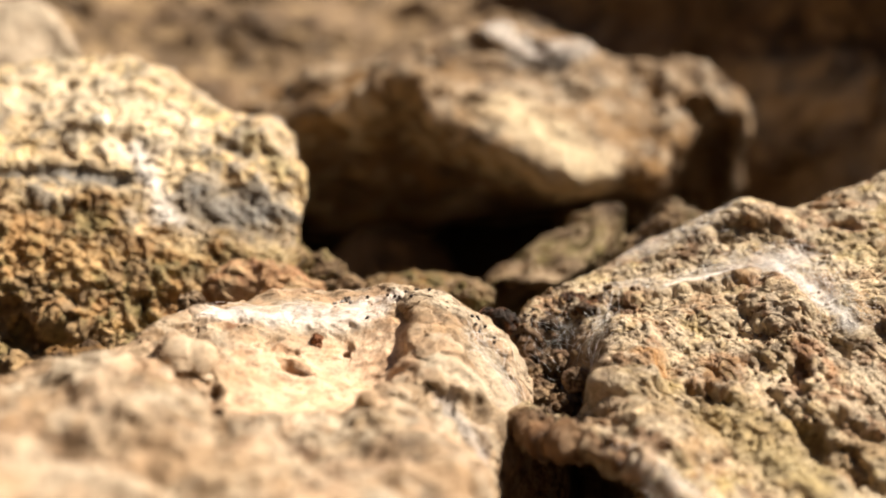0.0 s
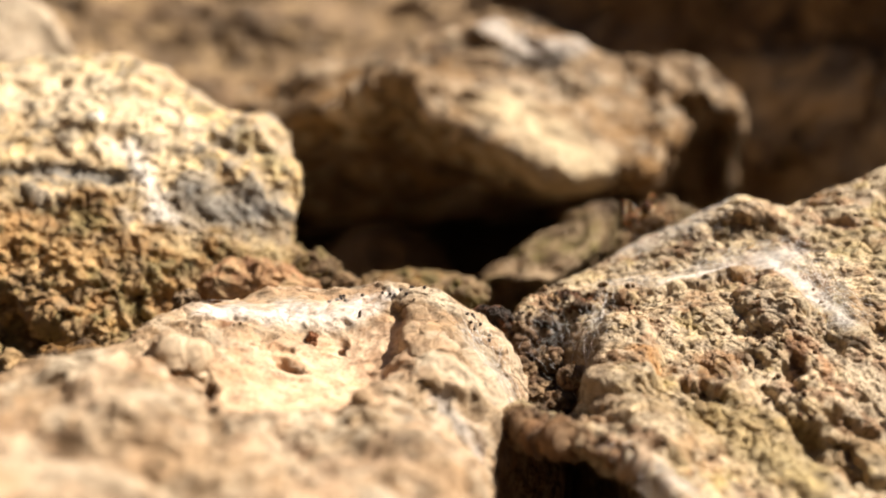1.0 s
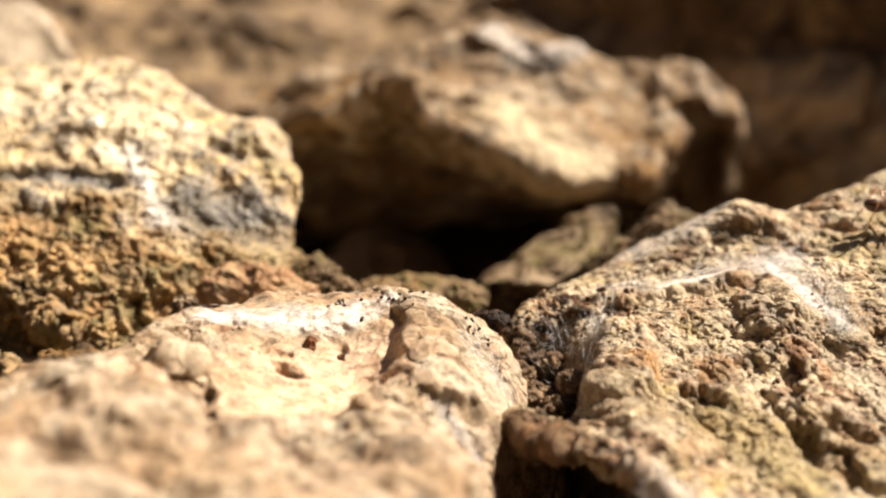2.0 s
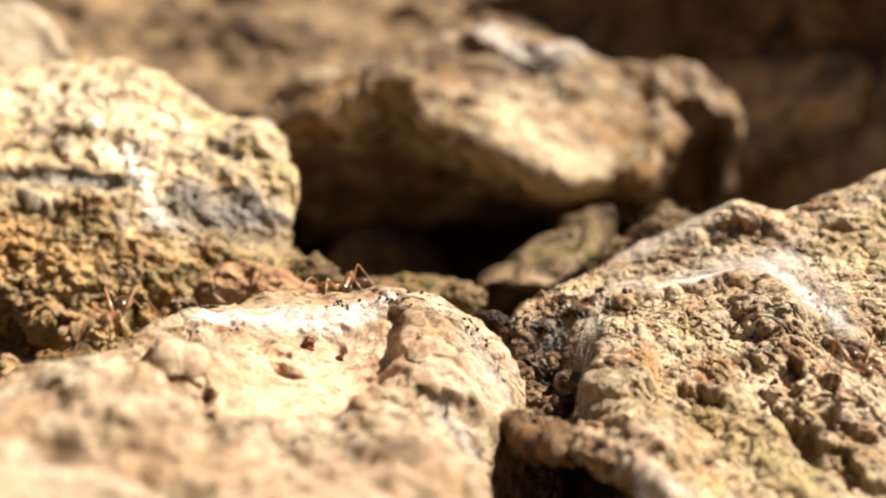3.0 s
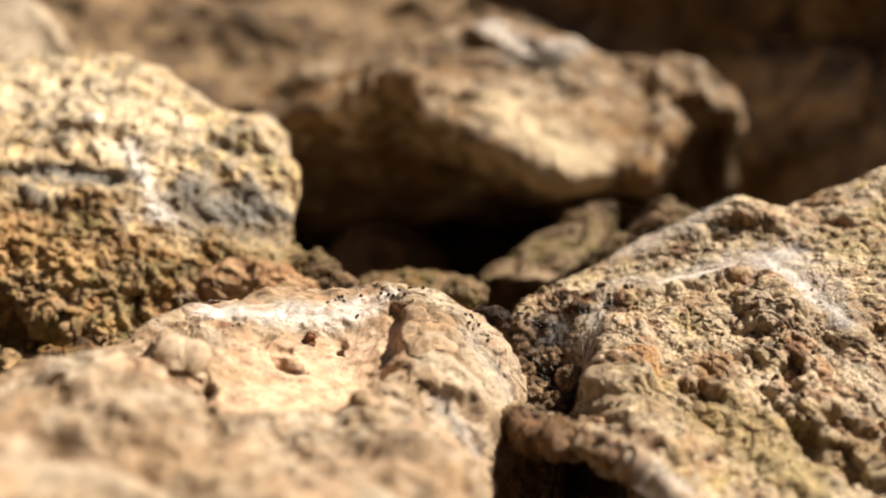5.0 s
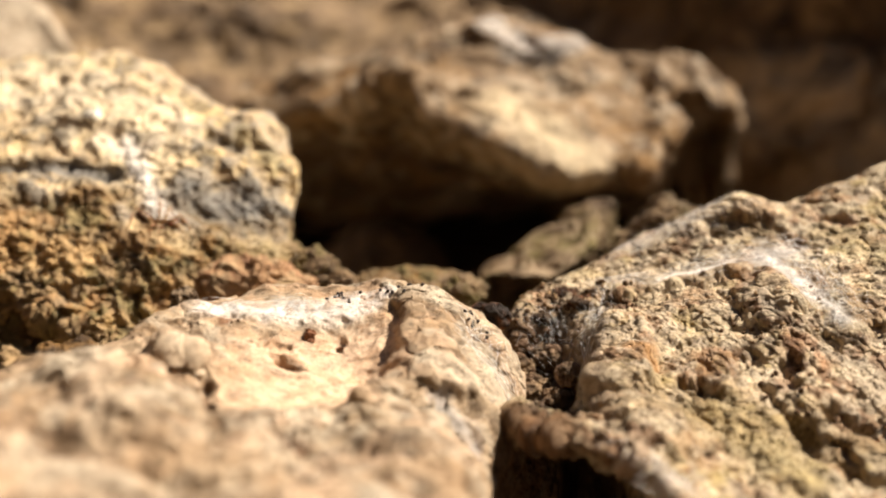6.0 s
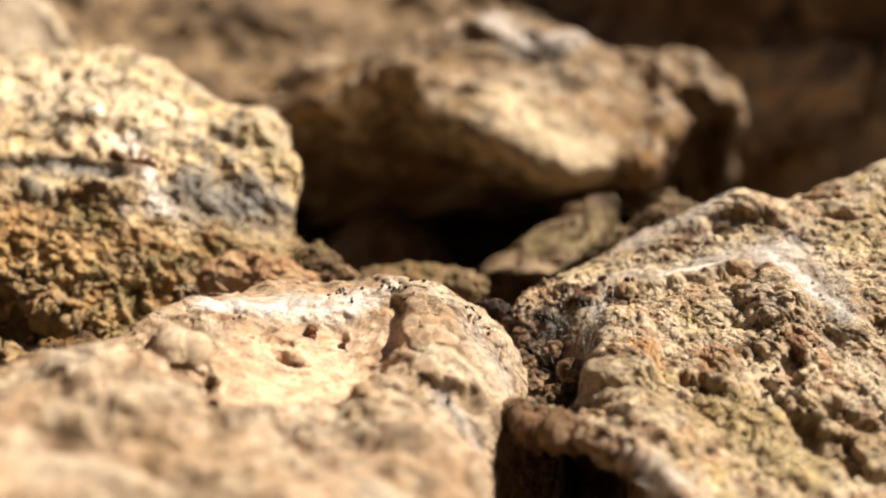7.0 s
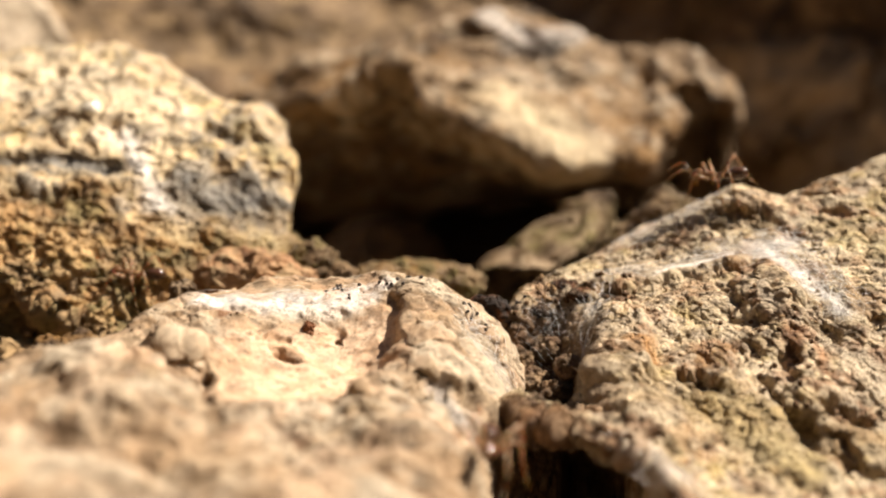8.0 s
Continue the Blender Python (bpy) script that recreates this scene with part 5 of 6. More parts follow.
def motions():
    walk(ants[0], [
        (0.00, ant_pose(33.5, 75.3, 21.0, 180, -0.14, -0.11, 0.98)),
        (0.10, ant_pose(33.3, 75.3, 20.9, 180, -0.08, -0.10, 0.99)),
        (0.20, ant_pose(33.1, 75.3, 20.8, 180, -0.03, -0.09, 0.99)),
        (0.30, ant_pose(32.9, 75.3, 20.7, 180, 0.03, -0.08, 0.99)),
        (0.40, ant_pose(32.6, 75.0, 20.7, 223, 0.08, -0.07, 0.99)),
        (0.50, ant_pose(28.0, 72.0, 18.3, 148, 0.04, 0.06, 1.00)),
        (0.60, ant_pose(31.6, 81.3, 21.7, 77, -0.20, -0.20, 0.96)),
        (0.70, ant_pose(32.2, 92.3, 24.8, 142, -0.09, 0.06, 0.99)),
        (0.80, ant_pose(23.2, 90.4, 24.0, 183, -0.01, -0.13, 0.99)),
        (0.90, ant_pose(19.9, 93.3, 22.3, 109, -0.22, 0.09, 0.97)),
        (1.00, ant_pose(18.6, 100.7, 19.3, 95, -0.24, 0.49, 0.84)),
        (1.10, ant_pose(18.6, 102.3, 17.8, 92, -0.15, 0.34, 0.86)),
        (1.20, ant_pose(18.6, 103.8, 16.2, 92, -0.06, 0.20, 0.88)),
        (1.30, ant_pose(18.5, 105.4, 14.6, 92, 0.03, 0.05, 0.90)),
        (1.40, ant_pose(18.5, 106.9, 13.0, 92, 0.12, -0.10, 0.93)),
        (1.50, ant_pose(18.4, 108.5, 11.5, 158, 0.20, -0.25, 0.95)),
        (1.60, ant_pose(14.5, 107.7, 15.6, 182, 0.10, -0.27, 0.96)),
        (1.70, ant_pose(9.6, 107.5, 14.6, 210, -0.04, -0.18, 0.98)),
        (1.80, ant_pose(6.5, 103.8, 7.4, 234, -0.04, -0.07, 0.99)),
        (1.90, ant_pose(3.4, 99.4, 0.3, 225, -0.04, 0.04, 1.00)),
        (2.00, ant_pose(1.2, 98.5, 0.0, 204, -0.06, 0.02, 1.00)),
        (2.10, ant_pose(-0.9, 97.5, -0.3, 204, -0.08, -0.01, 0.99)),
        (2.20, ant_pose(-3.0, 96.5, -0.6, 204, -0.10, -0.03, 0.99)),
        (2.30, ant_pose(-5.1, 95.6, -0.9, 209, -0.12, -0.06, 0.99)),
        (2.40, ant_pose(-6.1, 94.9, 3.8, 217, -0.10, -0.06, 0.99)),
        (2.50, ant_pose(-7.0, 94.1, 8.5, 217, -0.08, -0.06, 0.99)),
        (2.60, ant_pose(-8.0, 93.4, 13.2, 217, -0.06, -0.06, 1.00)),
        (2.70, ant_pose(-9.0, 92.7, 17.9, 155, -0.04, -0.06, 1.00)),
        (2.80, ant_pose(-10.3, 94.4, 18.9, 230, 0.10, -0.12, 0.99)),
        (2.90, ant_pose(-6.4, 78.9, 20.8, 287, -0.04, -0.03, 1.00)),
        (3.00, ant_pose(-7.1, 83.7, 17.9, 212, -0.24, 0.46, 0.86)),
        (3.10, ant_pose(-8.9, 82.7, 18.3, 250, -0.05, 0.44, 0.90)),
        (3.20, ant_pose(-9.8, 76.2, 20.5, 234, 0.05, -0.20, 0.98)),
        (3.30, ant_pose(-14.3, 75.3, 20.7, 200, 0.13, -0.10, 0.99)),
        (3.40, ant_pose(-17.7, 73.3, 20.6, 147, -0.10, 0.03, 0.99)),
        (3.50, ant_pose(-27.5, 83.8, 15.4, 137, 0.21, -0.20, 0.96)),
        (3.60, ant_pose(-33.6, 86.8, 13.7, 182, 0.02, -0.14, 0.99)),
        (3.70, ant_pose(-35.7, 83.5, 5.9, 253, 0.01, -0.06, 1.00)),
        (3.80, ant_pose(-37.2, 78.6, -1.3, 253, -0.00, 0.01, 1.00)),
        (3.90, ant_pose(-37.2, 78.6, -1.3, 253, -0.00, 0.01, 1.00)),
        (4.00, ant_pose(-37.2, 78.6, -1.3, 253, -0.00, 0.01, 1.00)),
        (4.10, ant_pose(-37.2, 78.6, -1.3, 253, -0.00, 0.01, 1.00)),
        (4.20, ant_pose(-37.3, 78.6, -1.3, 253, -0.00, 0.01, 1.00)),
        (4.30, ant_pose(-37.3, 78.6, -1.3, 253, -0.00, 0.01, 1.00)),
        (4.40, ant_pose(-37.3, 78.6, -1.3, 253, -0.00, 0.01, 1.00)),
        (4.50, ant_pose(-37.3, 78.6, -1.3, 253, -0.00, 0.01, 1.00)),
        (4.60, ant_pose(-37.3, 78.6, -1.3, 253, -0.00, 0.01, 1.00)),
        (4.70, ant_pose(-37.4, 78.6, -1.3, 253, -0.00, 0.01, 1.00)),
        (4.80, ant_pose(-37.4, 78.6, -1.3, 253, -0.00, 0.01, 1.00)),
        (4.90, ant_pose(-37.4, 78.6, -1.3, 253, 0.00, 0.01, 1.00)),
        (5.00, ant_pose(-37.4, 78.6, -1.3, 253, 0.00, 0.01, 1.00)),
        (5.10, ant_pose(-37.4, 78.6, -1.3, 253, 0.00, 0.01, 1.00)),
        (5.20, ant_pose(-37.5, 78.6, -1.3, 253, 0.00, 0.01, 1.00)),
        (5.30, ant_pose(-37.5, 78.6, -1.3, 253, 0.00, 0.01, 1.00)),
        (5.40, ant_pose(-37.5, 78.6, -1.3, 253, 0.00, 0.01, 1.00)),
        (5.50, ant_pose(-37.5, 78.6, -1.3, 253, 0.00, 0.01, 1.00)),
        (5.60, ant_pose(-37.5, 78.6, -1.3, 253, 0.00, 0.01, 1.00)),
        (5.70, ant_pose(-37.6, 78.6, -1.3, 253, 0.00, 0.01, 1.00)),
        (5.80, ant_pose(-37.6, 78.6, -1.3, 253, 0.00, 0.01, 1.00)),
        (5.90, ant_pose(-37.6, 78.6, -1.3, 253, 0.00, 0.01, 1.00)),
        (6.00, ant_pose(-37.6, 78.6, -1.3, 253, 0.00, 0.01, 1.00)),
        (6.10, ant_pose(-37.6, 78.6, -1.3, 253, 0.00, 0.01, 1.00)),
        (6.20, ant_pose(-37.7, 78.6, -1.3, 253, 0.00, 0.01, 1.00)),
        (6.30, ant_pose(-37.7, 78.6, -1.3, 253, 0.00, 0.01, 1.00)),
        (6.40, ant_pose(-37.7, 78.6, -1.3, 253, 0.00, 0.01, 1.00)),
        (6.50, ant_pose(-37.7, 78.6, -1.3, 253, 0.00, 0.01, 1.00)),
        (6.60, ant_pose(-37.7, 78.6, -1.3, 253, 0.00, 0.01, 1.00)),
        (6.70, ant_pose(-37.7, 78.6, -1.3, 253, 0.00, 0.00, 1.00)),
        (6.80, ant_pose(-37.8, 78.6, -1.2, 253, 0.00, 0.00, 1.00)),
        (6.90, ant_pose(-37.8, 78.6, -1.2, 253, 0.00, 0.00, 1.00)),
        (7.00, ant_pose(-37.8, 78.6, -1.2, 253, 0.00, 0.00, 1.00)),
        (7.10, ant_pose(-37.8, 78.6, -1.2, 253, 0.01, 0.00, 1.00)),
        (7.20, ant_pose(-37.8, 78.6, -1.2, 253, 0.01, 0.00, 1.00)),
        (7.30, ant_pose(-37.9, 78.6, -1.2, 253, 0.01, 0.00, 1.00)),
        (7.40, ant_pose(-37.9, 78.6, -1.2, 253, 0.01, 0.00, 1.00)),
        (7.50, ant_pose(-37.9, 78.6, -1.2, 253, 0.01, 0.00, 1.00)),
        (7.60, ant_pose(-37.9, 78.6, -1.2, 253, 0.01, 0.00, 1.00)),
        (7.70, ant_pose(-37.9, 78.6, -1.2, 253, 0.01, 0.00, 1.00)),
        (7.80, ant_pose(-38.0, 78.6, -1.2, 253, 0.01, 0.00, 1.00)),
        (7.90, ant_pose(-38.0, 78.6, -1.2, 253, 0.01, 0.00, 1.00)),
        (8.00, ant_pose(-38.0, 78.6, -1.2, 253, 0.01, 0.00, 1.00)),
    ])
    walk(ants[1], [
        (0.00, ant_pose(-21.1, 89.4, -0.4, -84, 0.05, -0.03, 1.00)),
        (2.70, ant_pose(-21.1, 89.4, -0.4, -84, 0.05, -0.03, 1.00)),
        (2.80, ant_pose(-20.1, 79.7, 10.1, -84, -0.00, 0.04, 0.99)),
        (2.90, ant_pose(-19.3, 70.5, 20.4, -90, -0.06, 0.12, 0.99)),
        (3.00, ant_pose(-20.4, 69.8, 20.3, -93, -0.15, -0.02, 0.99)),
        (3.10, ant_pose(-19.3, 58.9, 22.6, -93, 0.01, 0.00, 1.00)),
        (3.20, ant_pose(-20.8, 57.1, 21.9, -70, -0.13, -0.08, 0.99)),
        (3.30, ant_pose(-17.0, 52.5, 20.7, -68, -0.06, -0.10, 0.99)),
        (3.40, ant_pose(-16.3, 45.8, 22.0, -88, -0.03, -0.08, 1.00)),
        (3.50, ant_pose(-16.7, 42.1, 21.8, -88, -0.00, -0.05, 1.00)),
        (4.30, ant_pose(-16.7, 42.1, 21.8, -163, -0.00, -0.05, 1.00)),
        (4.40, ant_pose(-17.4, 46.4, 21.6, -238, 0.16, 0.13, 0.98)),
        (4.50, ant_pose(-16.3, 53.0, 21.1, -275, -0.03, -0.13, 0.99)),
        (4.60, ant_pose(-14.6, 69.9, 19.9, -281, 0.22, 0.05, 0.98)),
        (4.70, ant_pose(-11.9, 76.4, 20.6, -284, -0.01, -0.14, 0.99)),
        (4.80, ant_pose(-11.4, 83.9, 16.2, -259, 0.03, 0.47, 0.88)),
        (4.90, ant_pose(-13.7, 85.8, 13.2, -220, -0.04, 0.39, 0.91)),
        (5.00, ant_pose(-15.9, 87.7, 10.2, -211, -0.11, 0.30, 0.95)),
        (5.10, ant_pose(-18.1, 88.5, 12.4, -200, -0.11, 0.16, 0.95)),
        (5.20, ant_pose(-20.3, 89.3, 14.5, -200, -0.11, 0.02, 0.95)),
        (5.30, ant_pose(-22.6, 90.5, 16.5, -200, -0.11, -0.12, 0.95)),
        (5.40, ant_pose(-24.6, 90.9, 18.7, -213, -0.10, -0.27, 0.96)),
        (5.50, ant_pose(-27.2, 93.2, 20.6, -222, -0.07, -0.25, 0.96)),
        (5.60, ant_pose(-29.8, 95.5, 22.4, -222, -0.04, -0.24, 0.97)),
        (5.70, ant_pose(-32.3, 97.9, 24.3, -253, -0.01, -0.22, 0.98)),
        (5.80, ant_pose(-30.0, 96.5, 23.5, -328, 0.09, -0.28, 0.95)),
        (5.90, ant_pose(-27.9, 95.6, 22.7, -387, 0.19, -0.33, 0.92)),
        (6.00, ant_pose(-23.1, 92.9, 20.3, -390, -0.02, -0.26, 0.97)),
        (6.10, ant_pose(-17.6, 90.1, 19.1, -416, -0.08, -0.27, 0.96)),
        (6.20, ant_pose(-12.9, 78.0, 21.1, -427, -0.05, 0.21, 0.98)),
        (6.30, ant_pose(-12.2, 77.2, 21.0, -382, 0.02, -0.09, 1.00)),
        (6.40, ant_pose(-9.9, 77.2, 20.7, -307, 0.04, -0.18, 0.98)),
        (6.50, ant_pose(-8.7, 87.5, 12.3, -281, -0.26, 0.43, 0.87)),
        (6.60, ant_pose(-7.9, 87.5, 12.1, -356, -0.23, 0.42, 0.88)),
        (6.70, ant_pose(-7.0, 87.5, 12.0, -360, -0.20, 0.40, 0.89)),
        (6.80, ant_pose(-6.2, 87.5, 11.8, -360, -0.17, 0.39, 0.90)),
        (6.90, ant_pose(-5.4, 87.5, 11.6, -360, -0.15, 0.38, 0.91)),
        (7.00, ant_pose(-4.5, 87.5, 11.5, -360, -0.12, 0.36, 0.92)),
        (7.10, ant_pose(-3.7, 87.5, 11.3, -360, -0.09, 0.35, 0.93)),
        (7.20, ant_pose(-2.8, 87.5, 11.2, -360, -0.07, 0.34, 0.94)),
        (7.30, ant_pose(-2.0, 87.5, 11.0, -435, -0.04, 0.32, 0.95)),
        (7.40, ant_pose(-3.3, 85.6, 14.3, -465, 0.14, 0.50, 0.86)),
        (7.50, ant_pose(-3.6, 77.9, 21.5, -472, -0.01, 0.39, 0.92)),
        (7.60, ant_pose(-6.2, 78.0, 20.8, -520, -0.12, -0.08, 0.99)),
        (7.70, ant_pose(-13.1, 77.8, 20.8, -585, 0.12, -0.05, 0.99)),
        (7.80, ant_pose(-17.0, 88.9, 18.1, -604, -0.15, -0.08, 0.99)),
        (7.90, ant_pose(-18.7, 89.2, 17.8, -541, -0.04, -0.10, 0.99)),
        (8.00, ant_pose(-24.9, 89.9, 16.2, -539, 0.09, -0.31, 0.95)),
    ])
    walk(ants[2], [
        (0.00, ant_pose(42.9, 98.0, 26.5, -137, -0.03, 0.33, 0.94)),
        (1.40, ant_pose(42.9, 98.0, 26.5, -137, -0.03, 0.33, 0.94)),
        (1.50, ant_pose(37.9, 91.4, 26.7, -137, -0.06, 0.05, 0.95)),
        (1.60, ant_pose(35.4, 91.4, 25.6, -164, -0.10, -0.24, 0.97)),
        (1.70, ant_pose(32.2, 92.5, 24.9, -150, -0.14, -0.11, 0.98)),
        (1.80, ant_pose(32.3, 88.6, 24.2, -84, -0.04, -0.04, 0.99)),
        (1.90, ant_pose(32.9, 86.1, 23.2, -57, 0.06, 0.03, 1.00)),
        (2.00, ant_pose(34.8, 86.6, 23.4, 3, 0.06, -0.02, 1.00)),
        (2.10, ant_pose(36.2, 86.3, 23.9, 3, 0.07, -0.06, 0.99)),
        (2.20, ant_pose(37.7, 86.1, 24.3, 3, 0.07, -0.10, 0.99)),
        (2.30, ant_pose(39.5, 86.5, 24.6, 3, 0.08, -0.14, 0.99)),
        (2.70, ant_pose(39.5, 86.5, 24.6, -72, 0.08, -0.14, 0.99)),
        (2.80, ant_pose(31.0, 77.7, 21.2, -137, -0.05, -0.08, 1.00)),
        (2.90, ant_pose(28.1, 75.1, 20.2, -113, -0.08, 0.01, 1.00)),
        (3.00, ant_pose(27.1, 68.9, 17.2, -93, -0.25, -0.01, 0.97)),
        (3.10, ant_pose(30.7, 67.7, 16.1, -18, 0.02, -0.04, 1.00)),
        (3.20, ant_pose(33.1, 73.9, 19.6, 57, 0.01, 0.05, 0.98)),
        (3.30, ant_pose(35.6, 80.1, 22.5, 68, -0.00, 0.15, 0.97)),
        (3.40, ant_pose(38.4, 87.1, 25.0, 68, -0.01, 0.24, 0.96)),
        (3.50, ant_pose(42.9, 98.0, 26.5, 75, -0.03, 0.33, 0.94)),
        (3.60, ant_pose(40.0, 93.5, 27.9, 150, -0.12, 0.21, 0.97)),
        (3.70, ant_pose(34.1, 91.1, 25.1, 210, -0.19, -0.06, 0.98)),
        (3.80, ant_pose(27.4, 89.0, 23.5, 238, 0.20, -0.19, 0.96)),
        (3.90, ant_pose(25.1, 75.7, 20.2, 267, -0.21, -0.06, 0.97)),
        (4.00, ant_pose(27.2, 70.6, 17.6, 267, -0.01, -0.00, 1.00)),
        (4.10, ant_pose(28.3, 63.3, 14.5, 264, -0.02, 0.04, 1.00)),
        (4.20, ant_pose(28.3, 63.4, 14.5, 264, -0.02, 0.04, 1.00)),
        (4.30, ant_pose(28.3, 63.4, 14.5, 264, -0.02, 0.04, 1.00)),
        (4.40, ant_pose(28.4, 63.5, 14.6, 264, -0.02, 0.04, 1.00)),
        (4.50, ant_pose(28.3, 63.5, 14.5, 264, -0.02, 0.04, 1.00)),
        (4.60, ant_pose(28.4, 63.5, 14.5, 264, -0.02, 0.04, 1.00)),
        (4.70, ant_pose(28.5, 63.7, 14.6, 264, -0.02, 0.04, 1.00)),
        (4.80, ant_pose(28.6, 63.7, 14.6, 264, -0.02, 0.05, 1.00)),
        (4.90, ant_pose(28.5, 63.7, 14.7, 264, -0.02, 0.05, 1.00)),
        (5.00, ant_pose(28.5, 63.7, 14.6, 264, -0.02, 0.05, 1.00)),
        (5.10, ant_pose(28.6, 63.7, 14.6, 264, -0.02, 0.05, 1.00)),
        (5.20, ant_pose(28.7, 64.0, 14.7, 264, -0.02, 0.05, 1.00)),
        (5.30, ant_pose(28.8, 64.2, 14.8, 264, -0.02, 0.05, 1.00)),
        (5.40, ant_pose(28.8, 64.2, 14.8, 264, -0.02, 0.05, 1.00)),
        (5.50, ant_pose(28.9, 64.2, 14.8, 264, -0.02, 0.05, 1.00)),
        (5.60, ant_pose(28.9, 64.2, 14.8, 264, -0.02, 0.06, 1.00)),
        (5.70, ant_pose(29.0, 64.5, 15.1, 264, -0.02, 0.06, 1.00)),
        (5.80, ant_pose(29.0, 64.5, 15.1, 264, -0.02, 0.06, 1.00)),
        (5.90, ant_pose(29.0, 64.5, 15.1, 264, -0.02, 0.06, 1.00)),
        (6.00, ant_pose(29.1, 64.6, 15.1, 264, -0.02, 0.06, 1.00)),
        (6.10, ant_pose(29.1, 64.6, 15.1, 264, -0.02, 0.06, 1.00)),
        (6.20, ant_pose(29.2, 64.6, 15.1, 264, -0.02, 0.06, 1.00)),
        (6.30, ant_pose(29.1, 64.6, 15.2, 264, -0.02, 0.06, 1.00)),
        (6.40, ant_pose(29.2, 64.6, 15.2, 264, -0.02, 0.07, 1.00)),
        (6.50, ant_pose(29.2, 64.6, 15.1, 264, -0.02, 0.07, 1.00)),
        (6.60, ant_pose(29.2, 64.6, 15.1, 264, -0.02, 0.07, 1.00)),
        (6.70, ant_pose(29.2, 64.5, 15.2, 264, -0.02, 0.07, 1.00)),
        (6.80, ant_pose(29.4, 65.1, 15.1, 264, -0.02, 0.07, 1.00)),
        (6.90, ant_pose(29.6, 65.1, 15.1, 264, -0.02, 0.07, 1.00)),
        (7.00, ant_pose(29.5, 65.1, 15.0, 264, -0.02, 0.07, 1.00)),
        (7.10, ant_pose(29.6, 65.1, 15.0, 264, -0.02, 0.07, 1.00)),
        (7.20, ant_pose(29.6, 65.1, 15.0, 264, -0.02, 0.07, 1.00)),
        (7.30, ant_pose(29.5, 65.1, 15.1, 264, -0.02, 0.08, 1.00)),
        (7.40, ant_pose(29.8, 65.4, 15.1, 189, -0.02, 0.08, 1.00)),
        (7.50, ant_pose(28.5, 66.9, 15.7, 114, -0.06, -0.00, 0.99)),
        (7.60, ant_pose(27.3, 68.0, 16.3, 100, -0.10, -0.08, 0.99)),
        (7.70, ant_pose(24.1, 70.9, 17.9, 94, -0.20, -0.06, 0.98)),
        (7.80, ant_pose(23.3, 78.5, 21.2, 85, -0.00, -0.21, 0.98)),
        (7.90, ant_pose(25.7, 89.5, 24.3, 100, 0.10, -0.31, 0.94)),
        (8.00, ant_pose(22.4, 91.2, 23.9, 165, -0.16, -0.18, 0.97)),
    ])
    walk(ants[3], [
        (0.00, ant_pose(3.8, 111.6, -0.8, -55, 0.01, 0.08, 1.00)),
        (5.80, ant_pose(3.8, 111.6, -0.8, -55, 0.01, 0.08, 1.00)),
        (5.90, ant_pose(6.1, 108.4, 6.0, -55, -0.05, -0.07, 0.98)),
        (6.00, ant_pose(8.7, 110.8, 11.2, -100, -0.11, -0.23, 0.97)),
        (6.10, ant_pose(5.3, 104.4, 12.5, -102, 0.05, -0.29, 0.96)),
        (6.20, ant_pose(2.9, 78.2, 19.2, -102, 0.31, -0.06, 0.95)),
        (6.30, ant_pose(0.7, 82.6, 16.9, -177, 0.10, 0.48, 0.87)),
        (6.40, ant_pose(-2.0, 83.1, 17.5, -160, 0.07, 0.43, 0.90)),
        (6.50, ant_pose(-3.1, 78.2, 21.4, -144, -0.11, 0.38, 0.92)),
        (6.60, ant_pose(-9.3, 77.7, 20.6, -152, -0.01, -0.07, 1.00)),
        (6.70, ant_pose(-17.1, 73.6, 20.6, -206, -0.07, -0.18, 0.98)),
        (6.80, ant_pose(-26.3, 85.7, 14.6, -220, 0.02, -0.24, 0.97)),
        (6.90, ant_pose(-33.2, 86.6, 13.3, -162, 0.16, -0.20, 0.97)),
        (7.00, ant_pose(-35.4, 83.1, 5.9, -112, 0.08, -0.09, 0.98)),
        (7.10, ant_pose(-37.2, 78.6, -1.3, -113, -0.00, 0.01, 1.00)),
        (7.20, ant_pose(-37.3, 78.6, -1.3, -113, -0.00, 0.01, 1.00)),
        (7.30, ant_pose(-37.4, 78.6, -1.3, -113, -0.00, 0.01, 1.00)),
        (7.40, ant_pose(-37.5, 78.6, -1.3, -113, 0.00, 0.01, 1.00)),
        (7.50, ant_pose(-37.5, 78.6, -1.3, -113, 0.00, 0.01, 1.00)),
        (7.60, ant_pose(-37.6, 78.6, -1.3, -113, 0.00, 0.01, 1.00)),
        (7.70, ant_pose(-37.7, 78.6, -1.3, -113, 0.00, 0.01, 1.00)),
        (7.80, ant_pose(-37.8, 78.6, -1.2, -113, 0.01, 0.00, 1.00)),
        (7.90, ant_pose(-37.9, 78.6, -1.2, -113, 0.01, 0.00, 1.00)),
        (8.00, ant_pose(-38.0, 78.6, -1.2, -113, 0.01, 0.00, 1.00)),
    ])
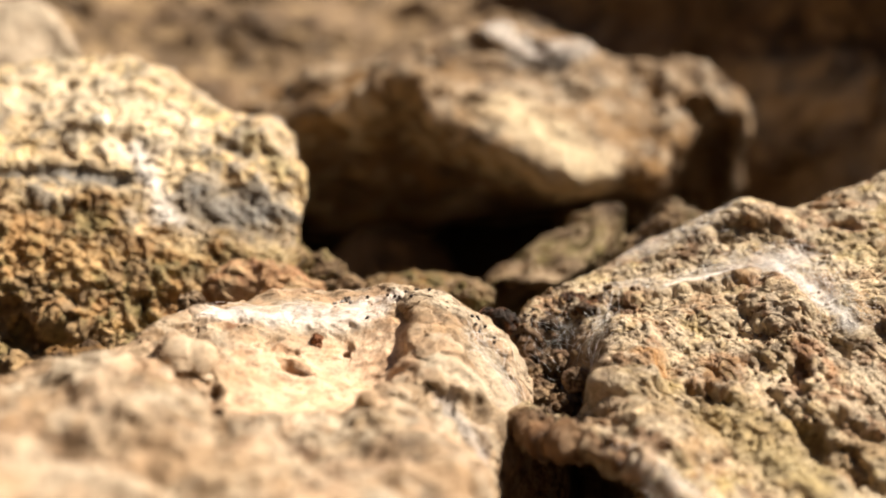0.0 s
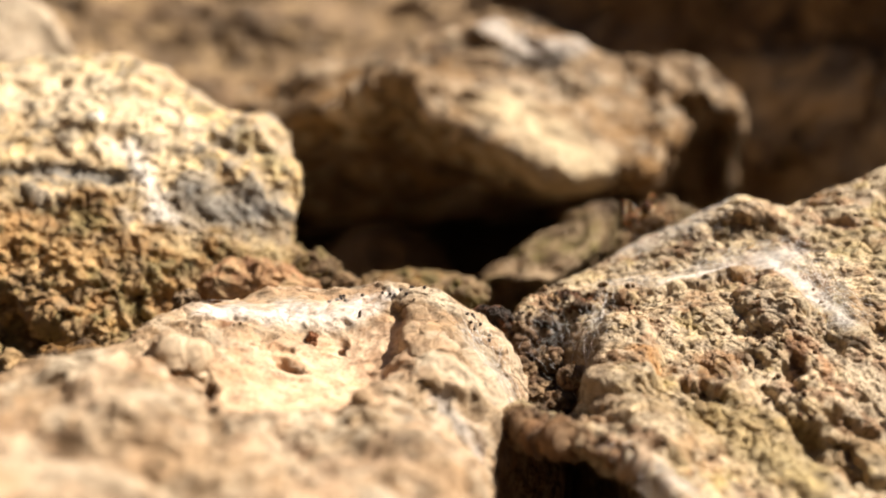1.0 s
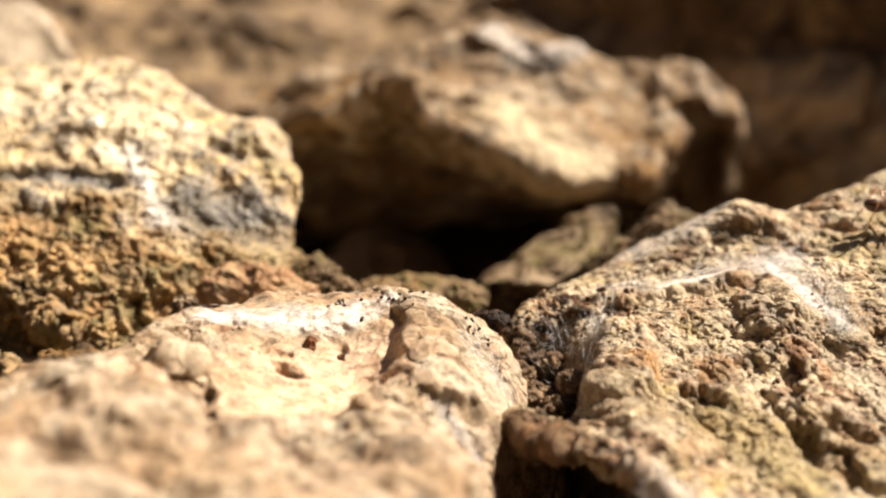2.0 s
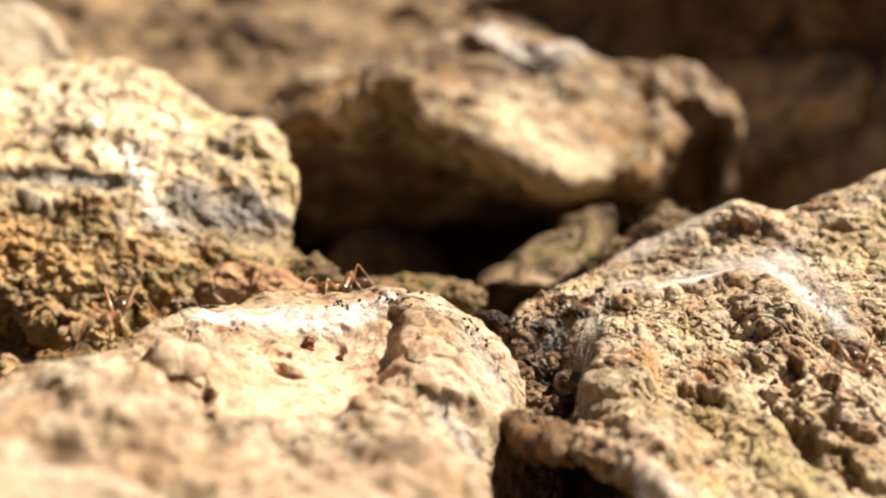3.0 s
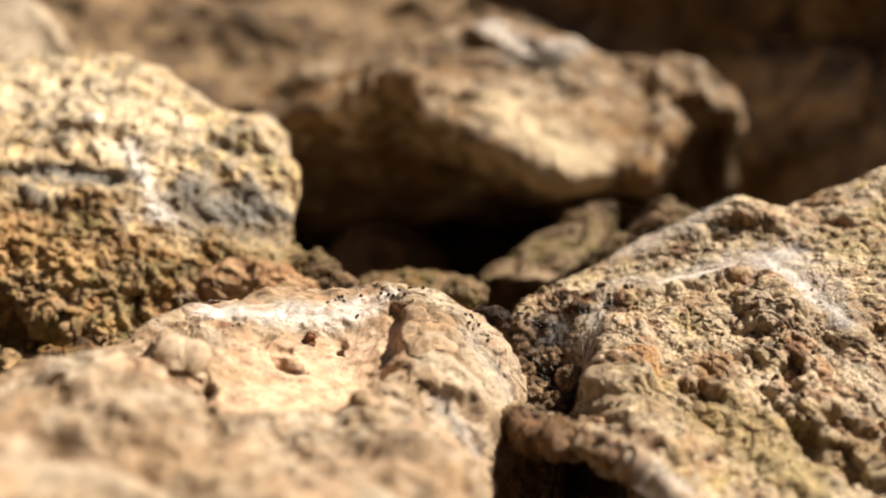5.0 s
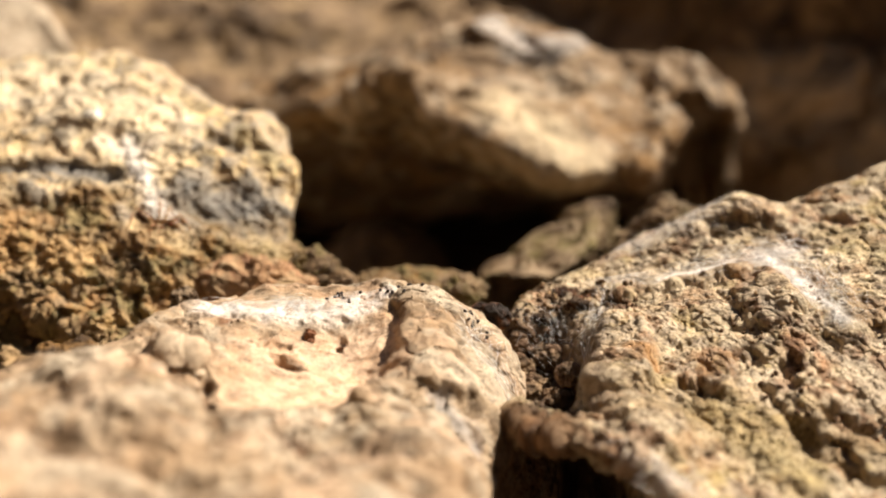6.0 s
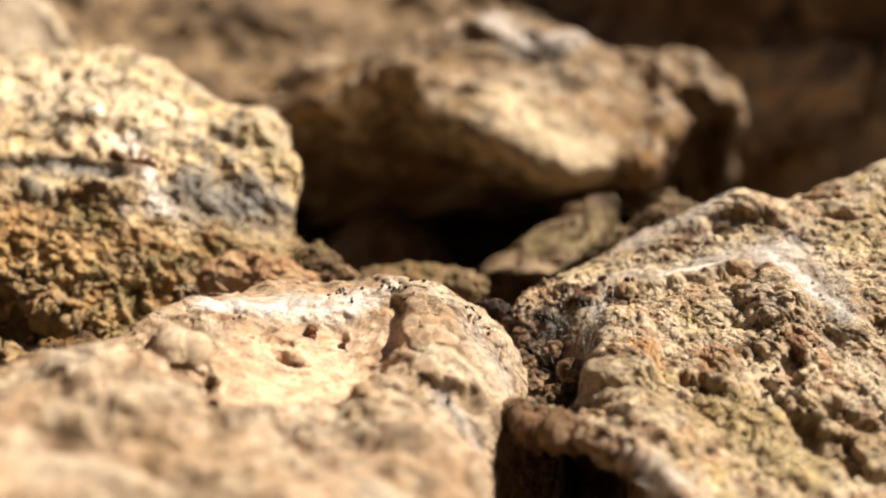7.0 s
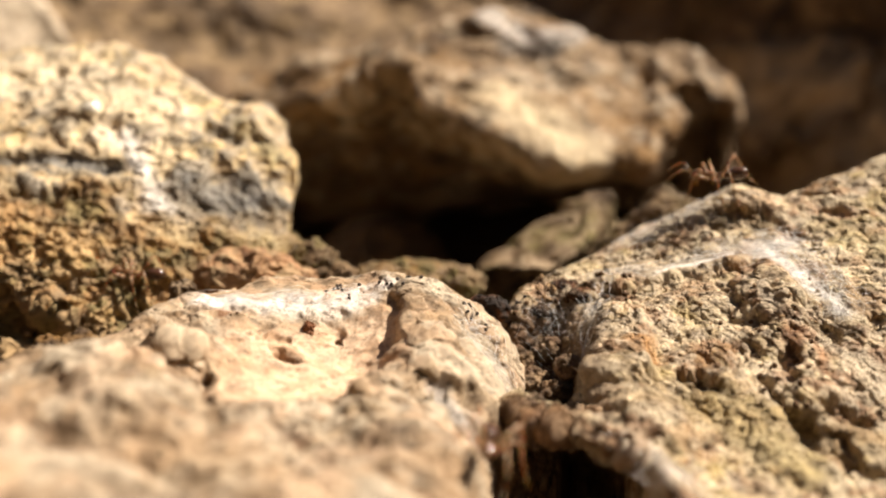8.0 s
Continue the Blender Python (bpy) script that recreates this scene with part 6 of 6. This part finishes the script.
    walk(ants[4], [
        (0.00, ant_pose(-45.1, 100.0, 24.7, 10, 0.00, -0.23, 0.97)),
        (6.60, ant_pose(-45.1, 100.0, 24.7, 10, 0.00, -0.23, 0.97)),
        (6.70, ant_pose(-41.2, 101.7, 25.2, 10, -0.01, -0.23, 0.97)),
        (6.80, ant_pose(-36.5, 101.9, 25.9, 1, -0.02, -0.23, 0.97)),
        (6.90, ant_pose(-30.7, 100.9, 25.9, -18, 0.00, -0.25, 0.97)),
        (7.00, ant_pose(-26.4, 97.8, 24.2, -16, 0.08, -0.31, 0.95)),
        (7.10, ant_pose(-16.1, 96.6, 19.1, -18, 0.23, -0.18, 0.96)),
        (7.20, ant_pose(-10.6, 93.0, 17.6, -55, 0.13, -0.18, 0.98)),
        (7.30, ant_pose(-9.6, 87.5, 11.9, -103, 0.05, 0.46, 0.89)),
        (7.40, ant_pose(-12.4, 84.9, 15.2, -178, -0.19, 0.45, 0.87)),
        (7.50, ant_pose(-12.8, 87.5, 10.9, -103, -0.11, 0.48, 0.87)),
        (7.60, ant_pose(-9.9, 72.0, 19.3, -74, 0.18, -0.22, 0.96)),
        (7.70, ant_pose(-8.2, 71.8, 18.0, -46, 0.12, -0.16, 0.98)),
        (7.80, ant_pose(0.4, 62.1, 17.4, -37, 0.15, 0.11, 0.98)),
        (7.90, ant_pose(2.7, 63.4, 15.0, -79, 0.17, -0.17, 0.97)),
        (8.00, ant_pose(1.8, 54.0, 17.6, -96, 0.30, 0.08, 0.95)),
    ])
    walk(loose_splinter, [
        (0.00, pose(-0.0057, 0.0754, 0.0198, 0, 25, 0)),
        (0.50, pose(-0.0057, 0.0754, 0.0198, 0, 30, 0)),
        (1.00, pose(-0.0058, 0.0754, 0.0200, 0, 10, 0)),
        (1.50, pose(-0.0056, 0.0754, 0.0199, 0, 25, 0)),
        (2.80, pose(-0.0061, 0.0754, 0.0199, 0, -5, 0)),
        (3.00, pose(-0.0065, 0.0769, 0.0203, 0, -10, 0)),
        (3.50, pose(-0.0065, 0.0770, 0.0206, 0, -10, 0)),
        (4.00, pose(-0.0056, 0.0754, 0.0199, 0, 30, 0)),
        (4.50, pose(-0.0056, 0.0754, 0.0198, 0, 35, 0)),
        (4.70, pose(-0.0057, 0.0754, 0.0198, 0, 35, 0)),
        (5.80, pose(-0.0064, 0.0761, 0.0201, 0, -12, 0)),
        (6.20, pose(-0.0064, 0.0769, 0.0203, 0, -8, 0)),
        (6.50, pose(-0.0063, 0.0761, 0.0201, 0, -8, 0)),
        (7.00, pose(-0.0063, 0.0761, 0.0202, 0, -8, 0)),
        (8.00, pose(-0.0063, 0.0761, 0.0202, 0, -8, 0)),
    ])
    for body in ants:
        stride(body)


motions()
